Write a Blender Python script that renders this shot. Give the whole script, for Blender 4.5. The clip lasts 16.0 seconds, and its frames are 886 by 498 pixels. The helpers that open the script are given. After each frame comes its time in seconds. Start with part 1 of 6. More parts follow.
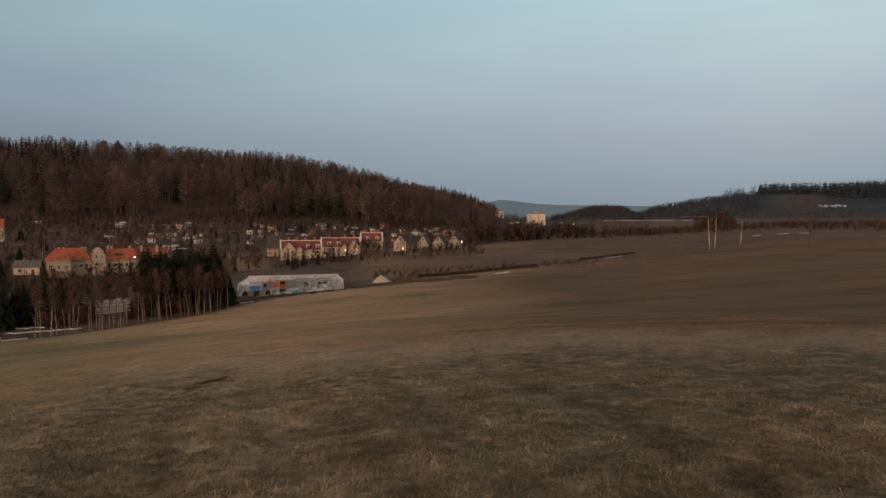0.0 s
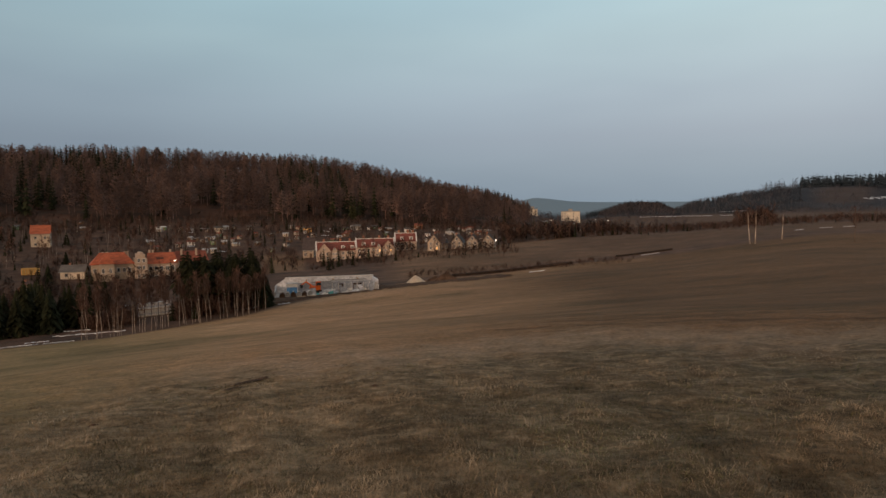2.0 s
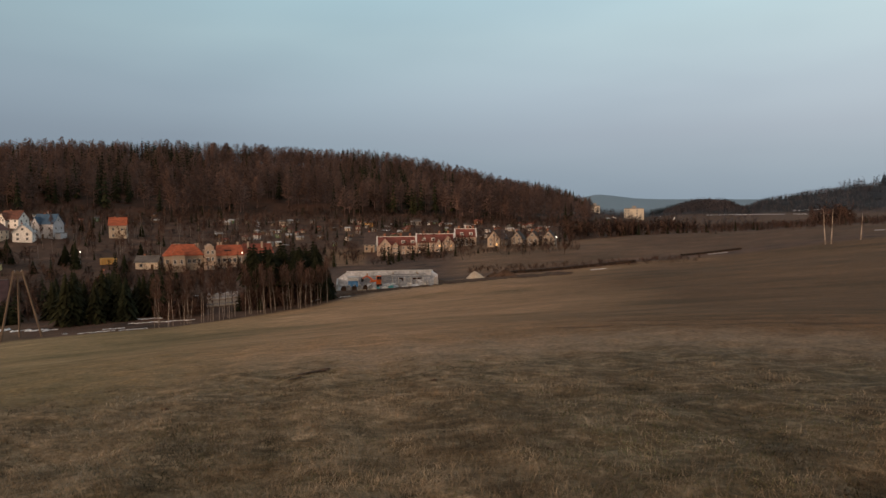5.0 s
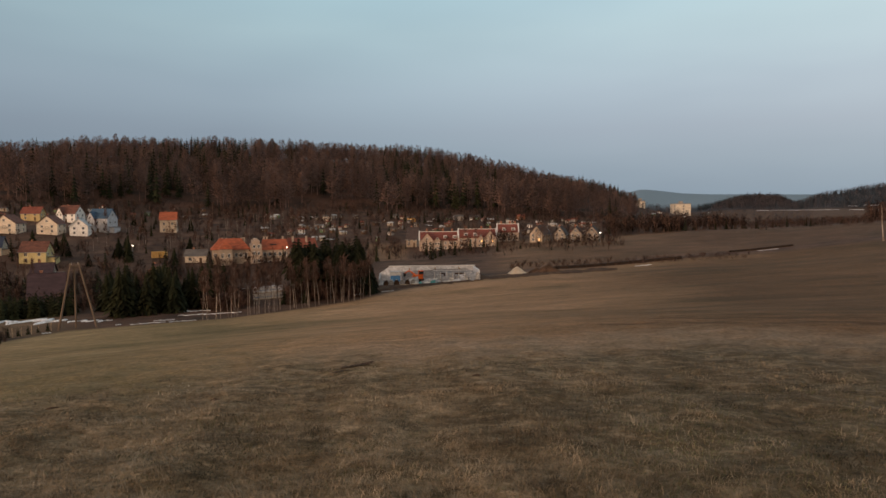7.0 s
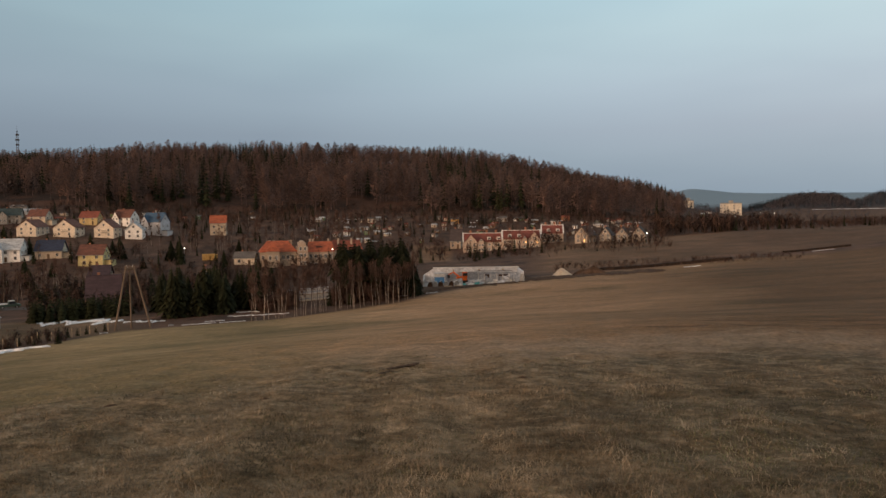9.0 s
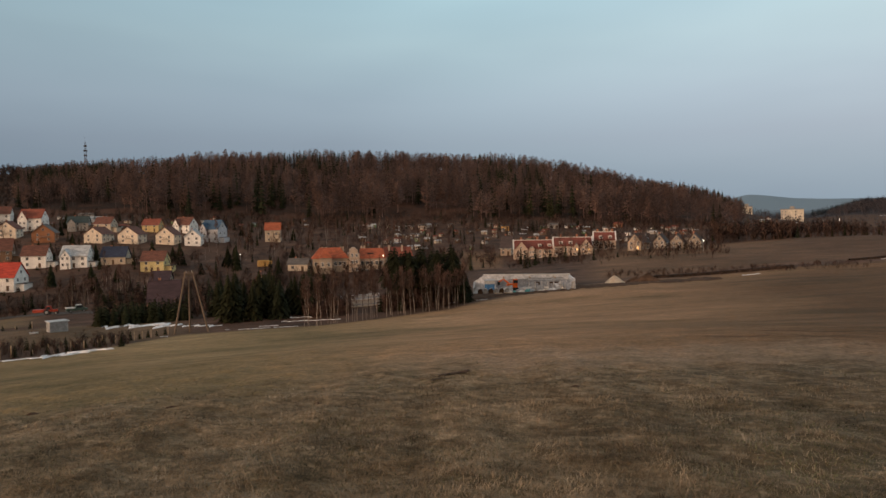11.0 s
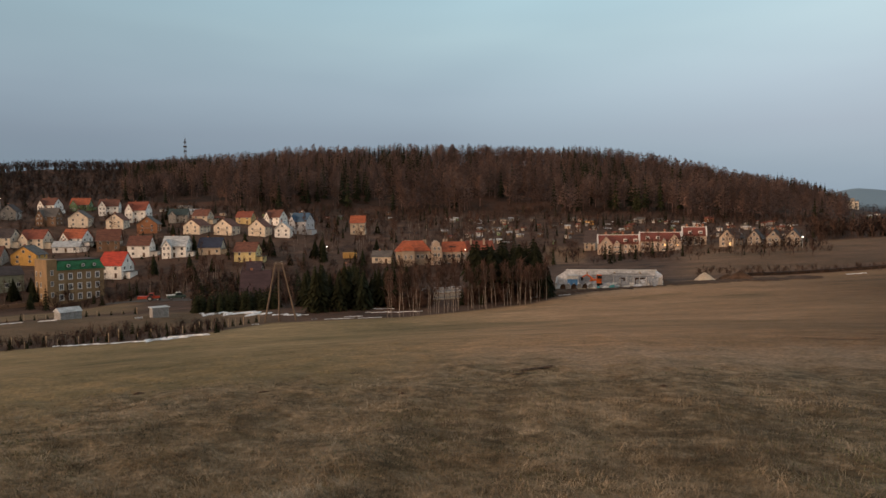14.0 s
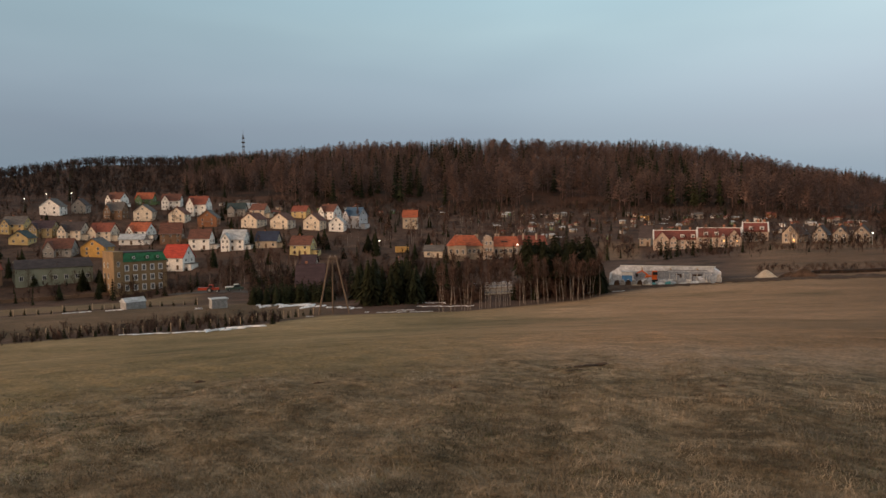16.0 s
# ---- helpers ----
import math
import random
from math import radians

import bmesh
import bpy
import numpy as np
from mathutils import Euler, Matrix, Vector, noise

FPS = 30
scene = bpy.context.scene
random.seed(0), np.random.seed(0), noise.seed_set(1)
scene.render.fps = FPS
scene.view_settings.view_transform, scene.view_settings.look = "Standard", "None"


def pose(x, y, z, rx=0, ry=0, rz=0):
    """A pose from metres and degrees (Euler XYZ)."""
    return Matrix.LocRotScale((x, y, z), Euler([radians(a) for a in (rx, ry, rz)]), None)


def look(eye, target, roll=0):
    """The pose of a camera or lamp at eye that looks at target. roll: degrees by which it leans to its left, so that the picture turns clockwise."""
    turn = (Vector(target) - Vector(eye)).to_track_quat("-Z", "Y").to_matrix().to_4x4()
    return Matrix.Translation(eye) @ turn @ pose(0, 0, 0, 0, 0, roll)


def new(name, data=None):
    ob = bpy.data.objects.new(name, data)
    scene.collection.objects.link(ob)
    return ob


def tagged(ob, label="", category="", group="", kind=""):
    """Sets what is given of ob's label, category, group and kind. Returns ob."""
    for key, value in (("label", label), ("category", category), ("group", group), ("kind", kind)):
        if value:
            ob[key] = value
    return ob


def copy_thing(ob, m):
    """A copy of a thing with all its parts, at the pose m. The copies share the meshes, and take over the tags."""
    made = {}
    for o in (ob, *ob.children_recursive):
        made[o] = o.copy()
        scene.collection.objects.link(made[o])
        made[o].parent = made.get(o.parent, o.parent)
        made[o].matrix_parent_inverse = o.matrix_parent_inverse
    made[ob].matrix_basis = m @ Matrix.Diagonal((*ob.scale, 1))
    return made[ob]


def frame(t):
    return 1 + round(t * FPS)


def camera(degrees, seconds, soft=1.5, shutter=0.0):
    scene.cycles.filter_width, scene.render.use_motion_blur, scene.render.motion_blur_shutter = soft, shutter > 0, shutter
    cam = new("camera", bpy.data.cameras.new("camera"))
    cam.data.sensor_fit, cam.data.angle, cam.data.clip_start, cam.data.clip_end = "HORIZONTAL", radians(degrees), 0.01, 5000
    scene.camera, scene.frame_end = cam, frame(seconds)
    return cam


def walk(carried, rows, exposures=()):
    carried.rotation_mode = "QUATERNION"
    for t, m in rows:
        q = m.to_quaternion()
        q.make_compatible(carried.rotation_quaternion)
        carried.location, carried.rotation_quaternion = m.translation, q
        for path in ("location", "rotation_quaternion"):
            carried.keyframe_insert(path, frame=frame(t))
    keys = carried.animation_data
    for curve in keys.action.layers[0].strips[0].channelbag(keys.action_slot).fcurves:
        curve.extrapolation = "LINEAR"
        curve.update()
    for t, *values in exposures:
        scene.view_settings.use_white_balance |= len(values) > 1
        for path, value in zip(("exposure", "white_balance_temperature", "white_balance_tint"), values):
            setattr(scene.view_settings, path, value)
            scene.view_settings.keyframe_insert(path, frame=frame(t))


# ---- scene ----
cam = camera(66.96, 16.0)
EYE, TILT, LEAN, REACH = 1.6, -2.56, 0.0, 0.21
# seconds, turn to the left, pitch, lean: the viewer turns on the spot with the camera held out in front
ROWS = [
    (0, 0.00, 0.00, 0.00),
    (0.5, 0.91, 0.11, 0.22),
    (1, 1.43, 0.03, 0.47),
    (1.5, 2.42, -0.43, 0.64),
    (2, 2.90, -0.03, 0.83),
    (2.5, 4.02, -0.41, 0.90),
    (3, 4.69, -0.47, 0.70),
    (3.5, 5.71, -0.44, 0.63),
    (4, 6.28, -0.31, 0.49),
    (6.5, 10.91, -0.63, -0.29),
    (7, 11.59, -0.77, -0.18),
    (7.5, 12.90, -0.74, -0.10),
    (8, 13.99, -0.72, -0.13),
    (8.5, 14.78, -0.74, -0.06),
    (9, 15.33, -0.64, 0.08),
    (11.5, 20.77, 0.03, -0.16),
    (12, 21.72, 0.02, -0.34),
    (12.5, 22.78, 0.03, -0.49),
    (13, 25.01, -0.29, -0.61),
    (13.5, 26.00, -0.58, -0.62),
    (14, 26.61, -0.62, -0.56),
    (14.5, 27.56, -0.93, -0.57),
    (15, 28.17, -0.83, -0.74),
    (15.5, 29.50, -0.76, -0.77),
    (16, 31.04, -1.14, -0.86),
]
walk(cam, [(t, pose(0, 0, EYE, TILT, LEAN, 0) @ pose(-REACH * math.sin(radians(yaw)), REACH * (math.cos(radians(yaw)) - 1), 0, 90 + pitch, roll, yaw)) for t, yaw, pitch, roll in ROWS],
     [(0.0, -0.18), (4.0, -0.07), (8.0, 0.04), (12.0, 0.10), (16.0, 0.17)])

# ---------------------------------------------------------------- light
world = bpy.data.worlds.new("dusk_sky")
scene.world = world
world.use_nodes = True
wn, wl = world.node_tree.nodes, world.node_tree.links
wn.clear()


def wnode(kind, **values):
    n = wn.new(kind)
    for key, value in values.items():
        n.inputs[key].default_value = value
    return n


def ramp_on(nodes, stops, interpolation="EASE"):
    n = nodes.new("ShaderNodeValToRGB")
    n.color_ramp.interpolation = interpolation
    while len(n.color_ramp.elements) < len(stops):
        n.color_ramp.elements.new(0.5)
    for e, (p, c) in zip(n.color_ramp.elements, stops):
        e.position, e.color = p, (*c, 1)
    return n


coords = wn.new("ShaderNodeTexCoord")
split = wn.new("ShaderNodeSeparateXYZ")
wl.new(coords.outputs["Generated"], split.inputs[0])
# clear dusk sky opposite the sunset: dull blue at the horizon, a rose belt over it, pale blue above
belt = ramp_on(wn, ((0.0, (0.198, 0.283, 0.352)), (0.05, (0.222, 0.307, 0.388)), (0.115, (0.280, 0.352, 0.435)), (0.17, (0.345, 0.438, 0.518)),
                    (0.25, (0.40, 0.54, 0.60)), (0.34, (0.42, 0.62, 0.69)), (0.6, (0.36, 0.47, 0.52)), (1.0, (0.28, 0.34, 0.38))), "LINEAR")
wl.new(split.outputs["Z"], belt.inputs[0])
# thin veils of cloud, drawn out level
stretch = wn.new("ShaderNodeMapping")
stretch.inputs["Scale"].default_value = (1.0, 1.0, 4.5)
wl.new(coords.outputs["Generated"], stretch.inputs[0])
veil = wnode("ShaderNodeTexNoise", Scale=1.7, Detail=3.0, Roughness=0.45)
wl.new(stretch.outputs[0], veil.inputs["Vector"])
veil_tint = ramp_on(wn, ((0.30, (0.93, 0.925, 0.94)), (0.70, (1.07, 1.055, 1.045))))
wl.new(veil.outputs[0], veil_tint.inputs[0])
veiled = wn.new("ShaderNodeMix")
veiled.data_type, veiled.blend_type = "RGBA", "MULTIPLY"
veiled.inputs[0].default_value = 1.0
wl.new(belt.outputs[0], veiled.inputs[6])
wl.new(veil_tint.outputs[0], veiled.inputs[7])
# a little brighter towards the north
side = ramp_on(wn, ((0.05, (0.69, 0.70, 0.72)), (0.2, (0.78, 0.79, 0.81)), (0.36, (0.94, 0.95, 0.955)), (0.5, (1.09, 1.06, 1.055)), (0.72, (1.32, 1.23, 1.18))), "LINEAR")
half_side = wn.new("ShaderNodeMath")
half_side.operation = "MULTIPLY_ADD"
half_side.inputs[1].default_value, half_side.inputs[2].default_value = 0.5, 0.5
wl.new(split.outputs["X"], half_side.inputs[0])
wl.new(half_side.outputs[0], side.inputs[0])
sided = wn.new("ShaderNodeMix")
sided.data_type, sided.blend_type = "RGBA", "MULTIPLY"
sided.inputs[0].default_value = 1.0
wl.new(veiled.outputs[2], sided.inputs[6])
wl.new(side.outputs[0], sided.inputs[7])
sky = wn.new("ShaderNodeTexSky")
sky.sky_type, sky.sun_disc = "NISHITA", False
SUN_FROM = 205.0
sky.sun_elevation, sky.sun_rotation = radians(1.5), radians(SUN_FROM)
bg_sky, bg_belt, both, out = wn.new("ShaderNodeBackground"), wn.new("ShaderNodeBackground"), wn.new("ShaderNodeAddShader"), wn.new("ShaderNodeOutputWorld")
bg_sky.inputs[1].default_value = 0.02
bg_belt.inputs[1].default_value = 1.0
wl.new(sky.outputs[0], bg_sky.inputs[0])
# the warm afterglow round the set sun, behind the viewer
west = ramp_on(wn, ((0.42, (0.0, 0.0, 0.0)), (0.95, (1.0, 1.0, 1.0))))
half_back = wn.new("ShaderNodeMath")
half_back.operation = "MULTIPLY_ADD"
half_back.inputs[1].default_value, half_back.inputs[2].default_value = -0.5, 0.5
wl.new(split.outputs["Y"], half_back.inputs[0])
wl.new(half_back.outputs[0], west.inputs[0])
glow = wn.new("ShaderNodeMix")
glow.data_type = "RGBA"
glow.inputs[7].default_value = (0.72, 0.50, 0.34, 1)
wl.new(west.outputs[0], glow.inputs[0])
wl.new(sided.outputs[2], glow.inputs[6])
wl.new(glow.outputs[2], bg_belt.inputs[0])
wl.new(bg_sky.outputs[0], both.inputs[0])
wl.new(bg_belt.outputs[0], both.inputs[1])
wl.new(both.outputs[0], out.inputs[0])
# the glow left by the sun, low behind the viewer
sun = new("sun", bpy.data.lights.new("sun", "SUN"))
sun.data.energy, sun.data.angle, sun.data.color = 2.5, radians(20), (1.0, 0.68, 0.47)
sun.matrix_world = look((-120 * math.sin(radians(33)), -120 * math.cos(radians(33)), 19), (0, 0, 0))

# ---------------------------------------------------------------- materials
MATS = {}


def surface(name, colour, other=None, rough=0.85, scale=2.0, fine=30.0, bump=0.25, metal=0.0, stretch=(1, 1, 1), per_object=0.0, per_island=0.0, glow=None, spec=0.4, tinted=False):
    """A matt or glossy surface: two colours mixed by broad stains, fine grain, relief; pieces may vary in brightness."""
    if name in MATS:
        return MATS[name]
    m = bpy.data.materials.new(name)
    m.use_nodes = True
    nt = m.node_tree
    b = nt.nodes["Principled BSDF"]
    b.inputs["Roughness"].default_value, b.inputs["Metallic"].default_value = rough, metal
    b.inputs["Specular IOR Level"].default_value = spec
    tc, mp = nt.nodes.new("ShaderNodeTexCoord"), nt.nodes.new("ShaderNodeMapping")
    mp.inputs["Scale"].default_value = stretch
    nt.links.new(tc.outputs["Object"], mp.inputs[0])
    broad, grain = nt.nodes.new("ShaderNodeTexNoise"), nt.nodes.new("ShaderNodeTexNoise")
    broad.inputs["Scale"].default_value, broad.inputs["Detail"].default_value = scale, 5
    grain.inputs["Scale"].default_value, grain.inputs["Detail"].default_value = fine, 3
    nt.links.new(mp.outputs[0], broad.inputs["Vector"])
    nt.links.new(mp.outputs[0], grain.inputs["Vector"])
    other = other or tuple(c * 0.72 for c in colour)
    mix = ramp_on(nt.nodes, ((0.33, other), (0.66, colour)))
    nt.links.new(broad.outputs[0], mix.inputs[0])
    tint = nt.nodes.new("ShaderNodeMix")
    tint.data_type, tint.blend_type = "RGBA", "MULTIPLY"
    tint.inputs[0].default_value = 1.0
    grey = ramp_on(nt.nodes, ((0.3, (0.75,) * 3), (0.7, (1.2,) * 3)))
    nt.links.new(grain.outputs[0], grey.inputs[0])
    nt.links.new(mix.outputs[0], tint.inputs[6])
    nt.links.new(grey.outputs[0], tint.inputs[7])
    last = tint.outputs[2]
    for amount, kind, plug in ((per_object, "ShaderNodeObjectInfo", "Random"), (per_island, "ShaderNodeNewGeometry", "Random Per Island")):
        if amount:
            src = nt.nodes.new(kind)
            rr = ramp_on(nt.nodes, ((0.0, (1 - amount,) * 3), (1.0, (1 + amount, 1 + amount * 0.9, 1 + amount * 0.75))), "LINEAR")
            nt.links.new(src.outputs[plug], rr.inputs[0])
            more = nt.nodes.new("ShaderNodeMix")
            more.data_type, more.blend_type = "RGBA", "MULTIPLY"
            more.inputs[0].default_value = 1.0
            nt.links.new(last, more.inputs[6])
            nt.links.new(rr.outputs[0], more.inputs[7])
            last = more.outputs[2]
    if tinted:
        own = nt.nodes.new("ShaderNodeVertexColor")
        own.layer_name = "tint"
        more = nt.nodes.new("ShaderNodeMix")
        more.data_type, more.blend_type = "RGBA", "MULTIPLY"
        more.inputs[0].default_value = 1.0
        nt.links.new(last, more.inputs[6])
        nt.links.new(own.outputs[0], more.inputs[7])
        last = more.outputs[2]
    nt.links.new(last, b.inputs["Base Color"])
    if bump:
        bp = nt.nodes.new("ShaderNodeBump")
        bp.inputs["Strength"].default_value, bp.inputs["Distance"].default_value = bump, 0.05
        nt.links.new(grain.outputs[0], bp.inputs["Height"])
        nt.links.new(bp.outputs[0], b.inputs["Normal"])
    if glow:
        b.inputs["Emission Color"].default_value, b.inputs["Emission Strength"].default_value = (*glow[:3], 1), glow[3]
    MATS[name] = m
    return m


def plaster(name, c):
    return surface("plaster_" + name, c, tuple(v * 0.8 for v in c), 0.92, 0.35, 6.0, 0.15)


def tiles(name, c):
    return surface("roof_" + name, c, tuple(v * 0.62 for v in c), 0.8, 0.5, 5.0, 0.4, stretch=(1, 1, 3))


WHITE, CREAM, YELLOW = plaster("white", (0.86, 0.83, 0.79)), plaster("cream", (0.72, 0.62, 0.50)), plaster("yellow", (0.56, 0.42, 0.20))
OCHRE, GREYW, BROWNW = plaster("ochre", (0.27, 0.18, 0.098)), plaster("grey", (0.36, 0.33, 0.30)), plaster("brown", (0.20, 0.12, 0.075))
OLIVE, GREENW, RUST = plaster("olive", (0.33, 0.26, 0.14)), plaster("green", (0.16, 0.24, 0.12)), plaster("rust", (0.30, 0.135, 0.068))
AMBER, BEIGE, SANDY = plaster("amber", (0.62, 0.35, 0.10)), plaster("beige", (0.52, 0.43, 0.33)), plaster("sand", (0.46, 0.36, 0.29))
PALE = plaster("pale_panel", (0.82, 0.73, 0.60))
R_RED, R_ORANGE, R_BROWN = tiles("red", (0.235, 0.066, 0.040)), tiles("orange", (0.38, 0.102, 0.046)), tiles("brown", (0.15, 0.06, 0.04))
R_GREY, R_DARK, R_BLUE = tiles("grey", (0.125, 0.112, 0.105)), tiles("dark", (0.06, 0.045, 0.045)), tiles("blue", (0.05, 0.10, 0.17))
R_GREEN, R_PLUM, R_METAL = tiles("green", (0.03, 0.16, 0.07)), tiles("plum", (0.058, 0.034, 0.042)), tiles("pale_metal", (0.48, 0.50, 0.52))
R_MAROON = tiles("maroon", (0.19, 0.052, 0.036))
R_BRIGHT, R_NAVY, R_TEAL = tiles("bright_red", (0.44, 0.052, 0.030)), tiles("navy", (0.03, 0.04, 0.075)), tiles("teal", (0.042, 0.062, 0.062))
BRICK = surface("chimney_brick", (0.34, 0.15, 0.09), None, 0.9, 2.0, 12.0)
FRAME = surface("window_frame_white", (0.72, 0.70, 0.67), None, 0.5, 3.0, 20.0, 0.05)
GLASS = surface("window_glass_dark", (0.035, 0.04, 0.05), None, 0.12, 2.0, 9.0, 0.0)
LIT = surface("window_lit", (0.8, 0.5, 0.2), None, 0.4, 2.0, 9.0, 0.0, glow=(1.0, 0.55, 0.18, 1.3))
WOODDOOR = surface("door_wood", (0.13, 0.075, 0.04), None, 0.6, 3.0, 30.0)
def thin_twigs(m):
    """Lets light through a cloud of fine twigs, as it passes between them."""
    nt = m.node_tree
    b, out = nt.nodes["Principled BSDF"], nt.nodes["Material Output"]
    thin, mix = nt.nodes.new("ShaderNodeBsdfTranslucent"), nt.nodes.new("ShaderNodeMixShader")
    nt.links.new(b.inputs["Base Color"].links[0].from_socket, thin.inputs[0])
    mix.inputs[0].default_value = 0.25
    nt.links.new(b.outputs[0], mix.inputs[1])
    nt.links.new(thin.outputs[0], mix.inputs[2])
    nt.links.new(mix.outputs[0], out.inputs[0])
    return m


def rounded(m, share=0.72):
    """Shades a crown of loose twigs as the rounded mass that it is, by the outward direction kept with each plant."""
    nt = m.node_tree
    own, geo = nt.nodes.new("ShaderNodeAttribute"), nt.nodes.new("ShaderNodeNewGeometry")
    own.attribute_name = "outward"
    a, b, c, d = (nt.nodes.new("ShaderNodeVectorMath") for _ in range(4))
    a.operation = b.operation = "SCALE"
    c.operation, d.operation = "ADD", "NORMALIZE"
    a.inputs["Scale"].default_value, b.inputs["Scale"].default_value = share, 1 - share
    nt.links.new(own.outputs["Vector"], a.inputs[0])
    nt.links.new(geo.outputs["Normal"], b.inputs[0])
    nt.links.new(a.outputs[0], c.inputs[0])
    nt.links.new(b.outputs[0], c.inputs[1])
    nt.links.new(c.outputs[0], d.inputs[0])
    nt.links.new(d.outputs[0], nt.nodes["Principled BSDF"].inputs["Normal"])


LARCH = surface("larch_twigs", (0.235, 0.150, 0.124), (0.148, 0.095, 0.080), 0.95, 0.03, 0.4, 0.0, per_island=0.05, spec=0.05, tinted=True)
SPRUCE = surface("spruce_needles", (0.026, 0.029, 0.014), (0.014, 0.016, 0.008), 0.9, 0.1, 2.0, 0.0, per_island=0.35, spec=0.08, tinted=True)
# needles of distant woods, blued by haze mixed into the base colour
HAZYWOOD = surface("hazed_conifers", (0.042, 0.056, 0.070), (0.034, 0.046, 0.058), 0.95, 0.02, 1.0, 0.0, per_island=0.2, spec=0.05)
TWIGS = surface("bare_twigs", (0.110, 0.068, 0.054), (0.070, 0.045, 0.037), 0.95, 0.1, 2.0, 0.0, per_island=0.3, spec=0.05)
WOODTWIGS = surface("woodland_twigs", (0.092, 0.066, 0.058), (0.062, 0.046, 0.042), 0.95, 0.02, 1.0, 0.0, per_island=0.12, spec=0.05)
# distant twigs greyed and blued the same way, haze as colour
HAZYTWIGS = surface("hazed_bare_twigs", (0.112, 0.098, 0.106), (0.082, 0.076, 0.086), 0.95, 0.02, 1.0, 0.0, per_island=0.15, spec=0.05)
BIRCHTWIGS = surface("birch_twigs", (0.140, 0.084, 0.067), (0.092, 0.056, 0.045), 0.95, 0.1, 2.0, 0.0, per_island=0.2, spec=0.05)
thin_twigs(LARCH)
for crown_mat in (LARCH, SPRUCE, HAZYWOOD, TWIGS, BIRCHTWIGS, WOODTWIGS, HAZYTWIGS):
    rounded(crown_mat)
BARK = surface("dark_bark", (0.11, 0.08, 0.06), None, 0.95, 3.0, 14.0)
BIRCH = surface("birch_bark", (0.48, 0.40, 0.33), (0.15, 0.11, 0.085), 0.85, 1.6, 9.0, 0.2, stretch=(1, 1, 0.9))
OLDPOLE = surface("weathered_pole", (0.16, 0.115, 0.082), None, 0.9, 1.0, 18.0, stretch=(3, 3, 0.4))
SNOW = surface("old_snow", (0.84, 0.85, 0.88), (0.62, 0.62, 0.64), 0.7, 0.8, 6.0, 0.3)
CONCRETE = surface("grey_blocks", (0.36, 0.355, 0.35), (0.26, 0.255, 0.25), 0.9, 0.6, 5.0)
FOIL = surface("grey_foil", (0.66, 0.67, 0.70), (0.50, 0.51, 0.54), 0.6, 0.4, 2.0, 0.2)
BLUEP = surface("blue_paint", (0.10, 0.28, 0.55), None, 0.5, 1.0, 8.0)
ORANGEP = surface("orange_paint", (0.85, 0.16, 0.02), None, 0.45, 1.0, 8.0)
TEALP = surface("teal_sheet", (0.08, 0.34, 0.34), None, 0.5, 1.0, 8.0)
BLACKP = surface("black_rubber", (0.025, 0.025, 0.027), None, 0.8, 3.0, 20.0)
STEEL = surface("galvanised_steel", (0.36, 0.37, 0.38), None, 0.5, 2.0, 12.0, 0.1, metal=0.6)
SAND = surface("pale_sand", (0.52, 0.43, 0.33), (0.42, 0.34, 0.26), 0.95, 0.8, 14.0, 0.5)
SOIL = surface("dug_soil", (0.105, 0.064, 0.043), (0.058, 0.036, 0.025), 0.95, 0.7, 10.0, 0.6, spec=0.05)
PALLET = surface("pallet_wood", (0.42, 0.30, 0.19), None, 0.85, 2.0, 20.0)
TARMAC = surface("worn_asphalt", (0.06, 0.056, 0.052), None, 0.9, 0.5, 14.0)
GRASS = surface("dry_grass", (0.215, 0.176, 0.130), (0.172, 0.138, 0.100), 0.95, 2.4, 9.0, 0.0, per_island=0.26, spec=0.05, tinted=True)
GREENGRASS = surface("winter_green_grass", (0.120, 0.112, 0.062), (0.080, 0.078, 0.042), 0.95, 0.35, 3.0, 0.0, per_island=0.3, spec=0.05, tinted=True)


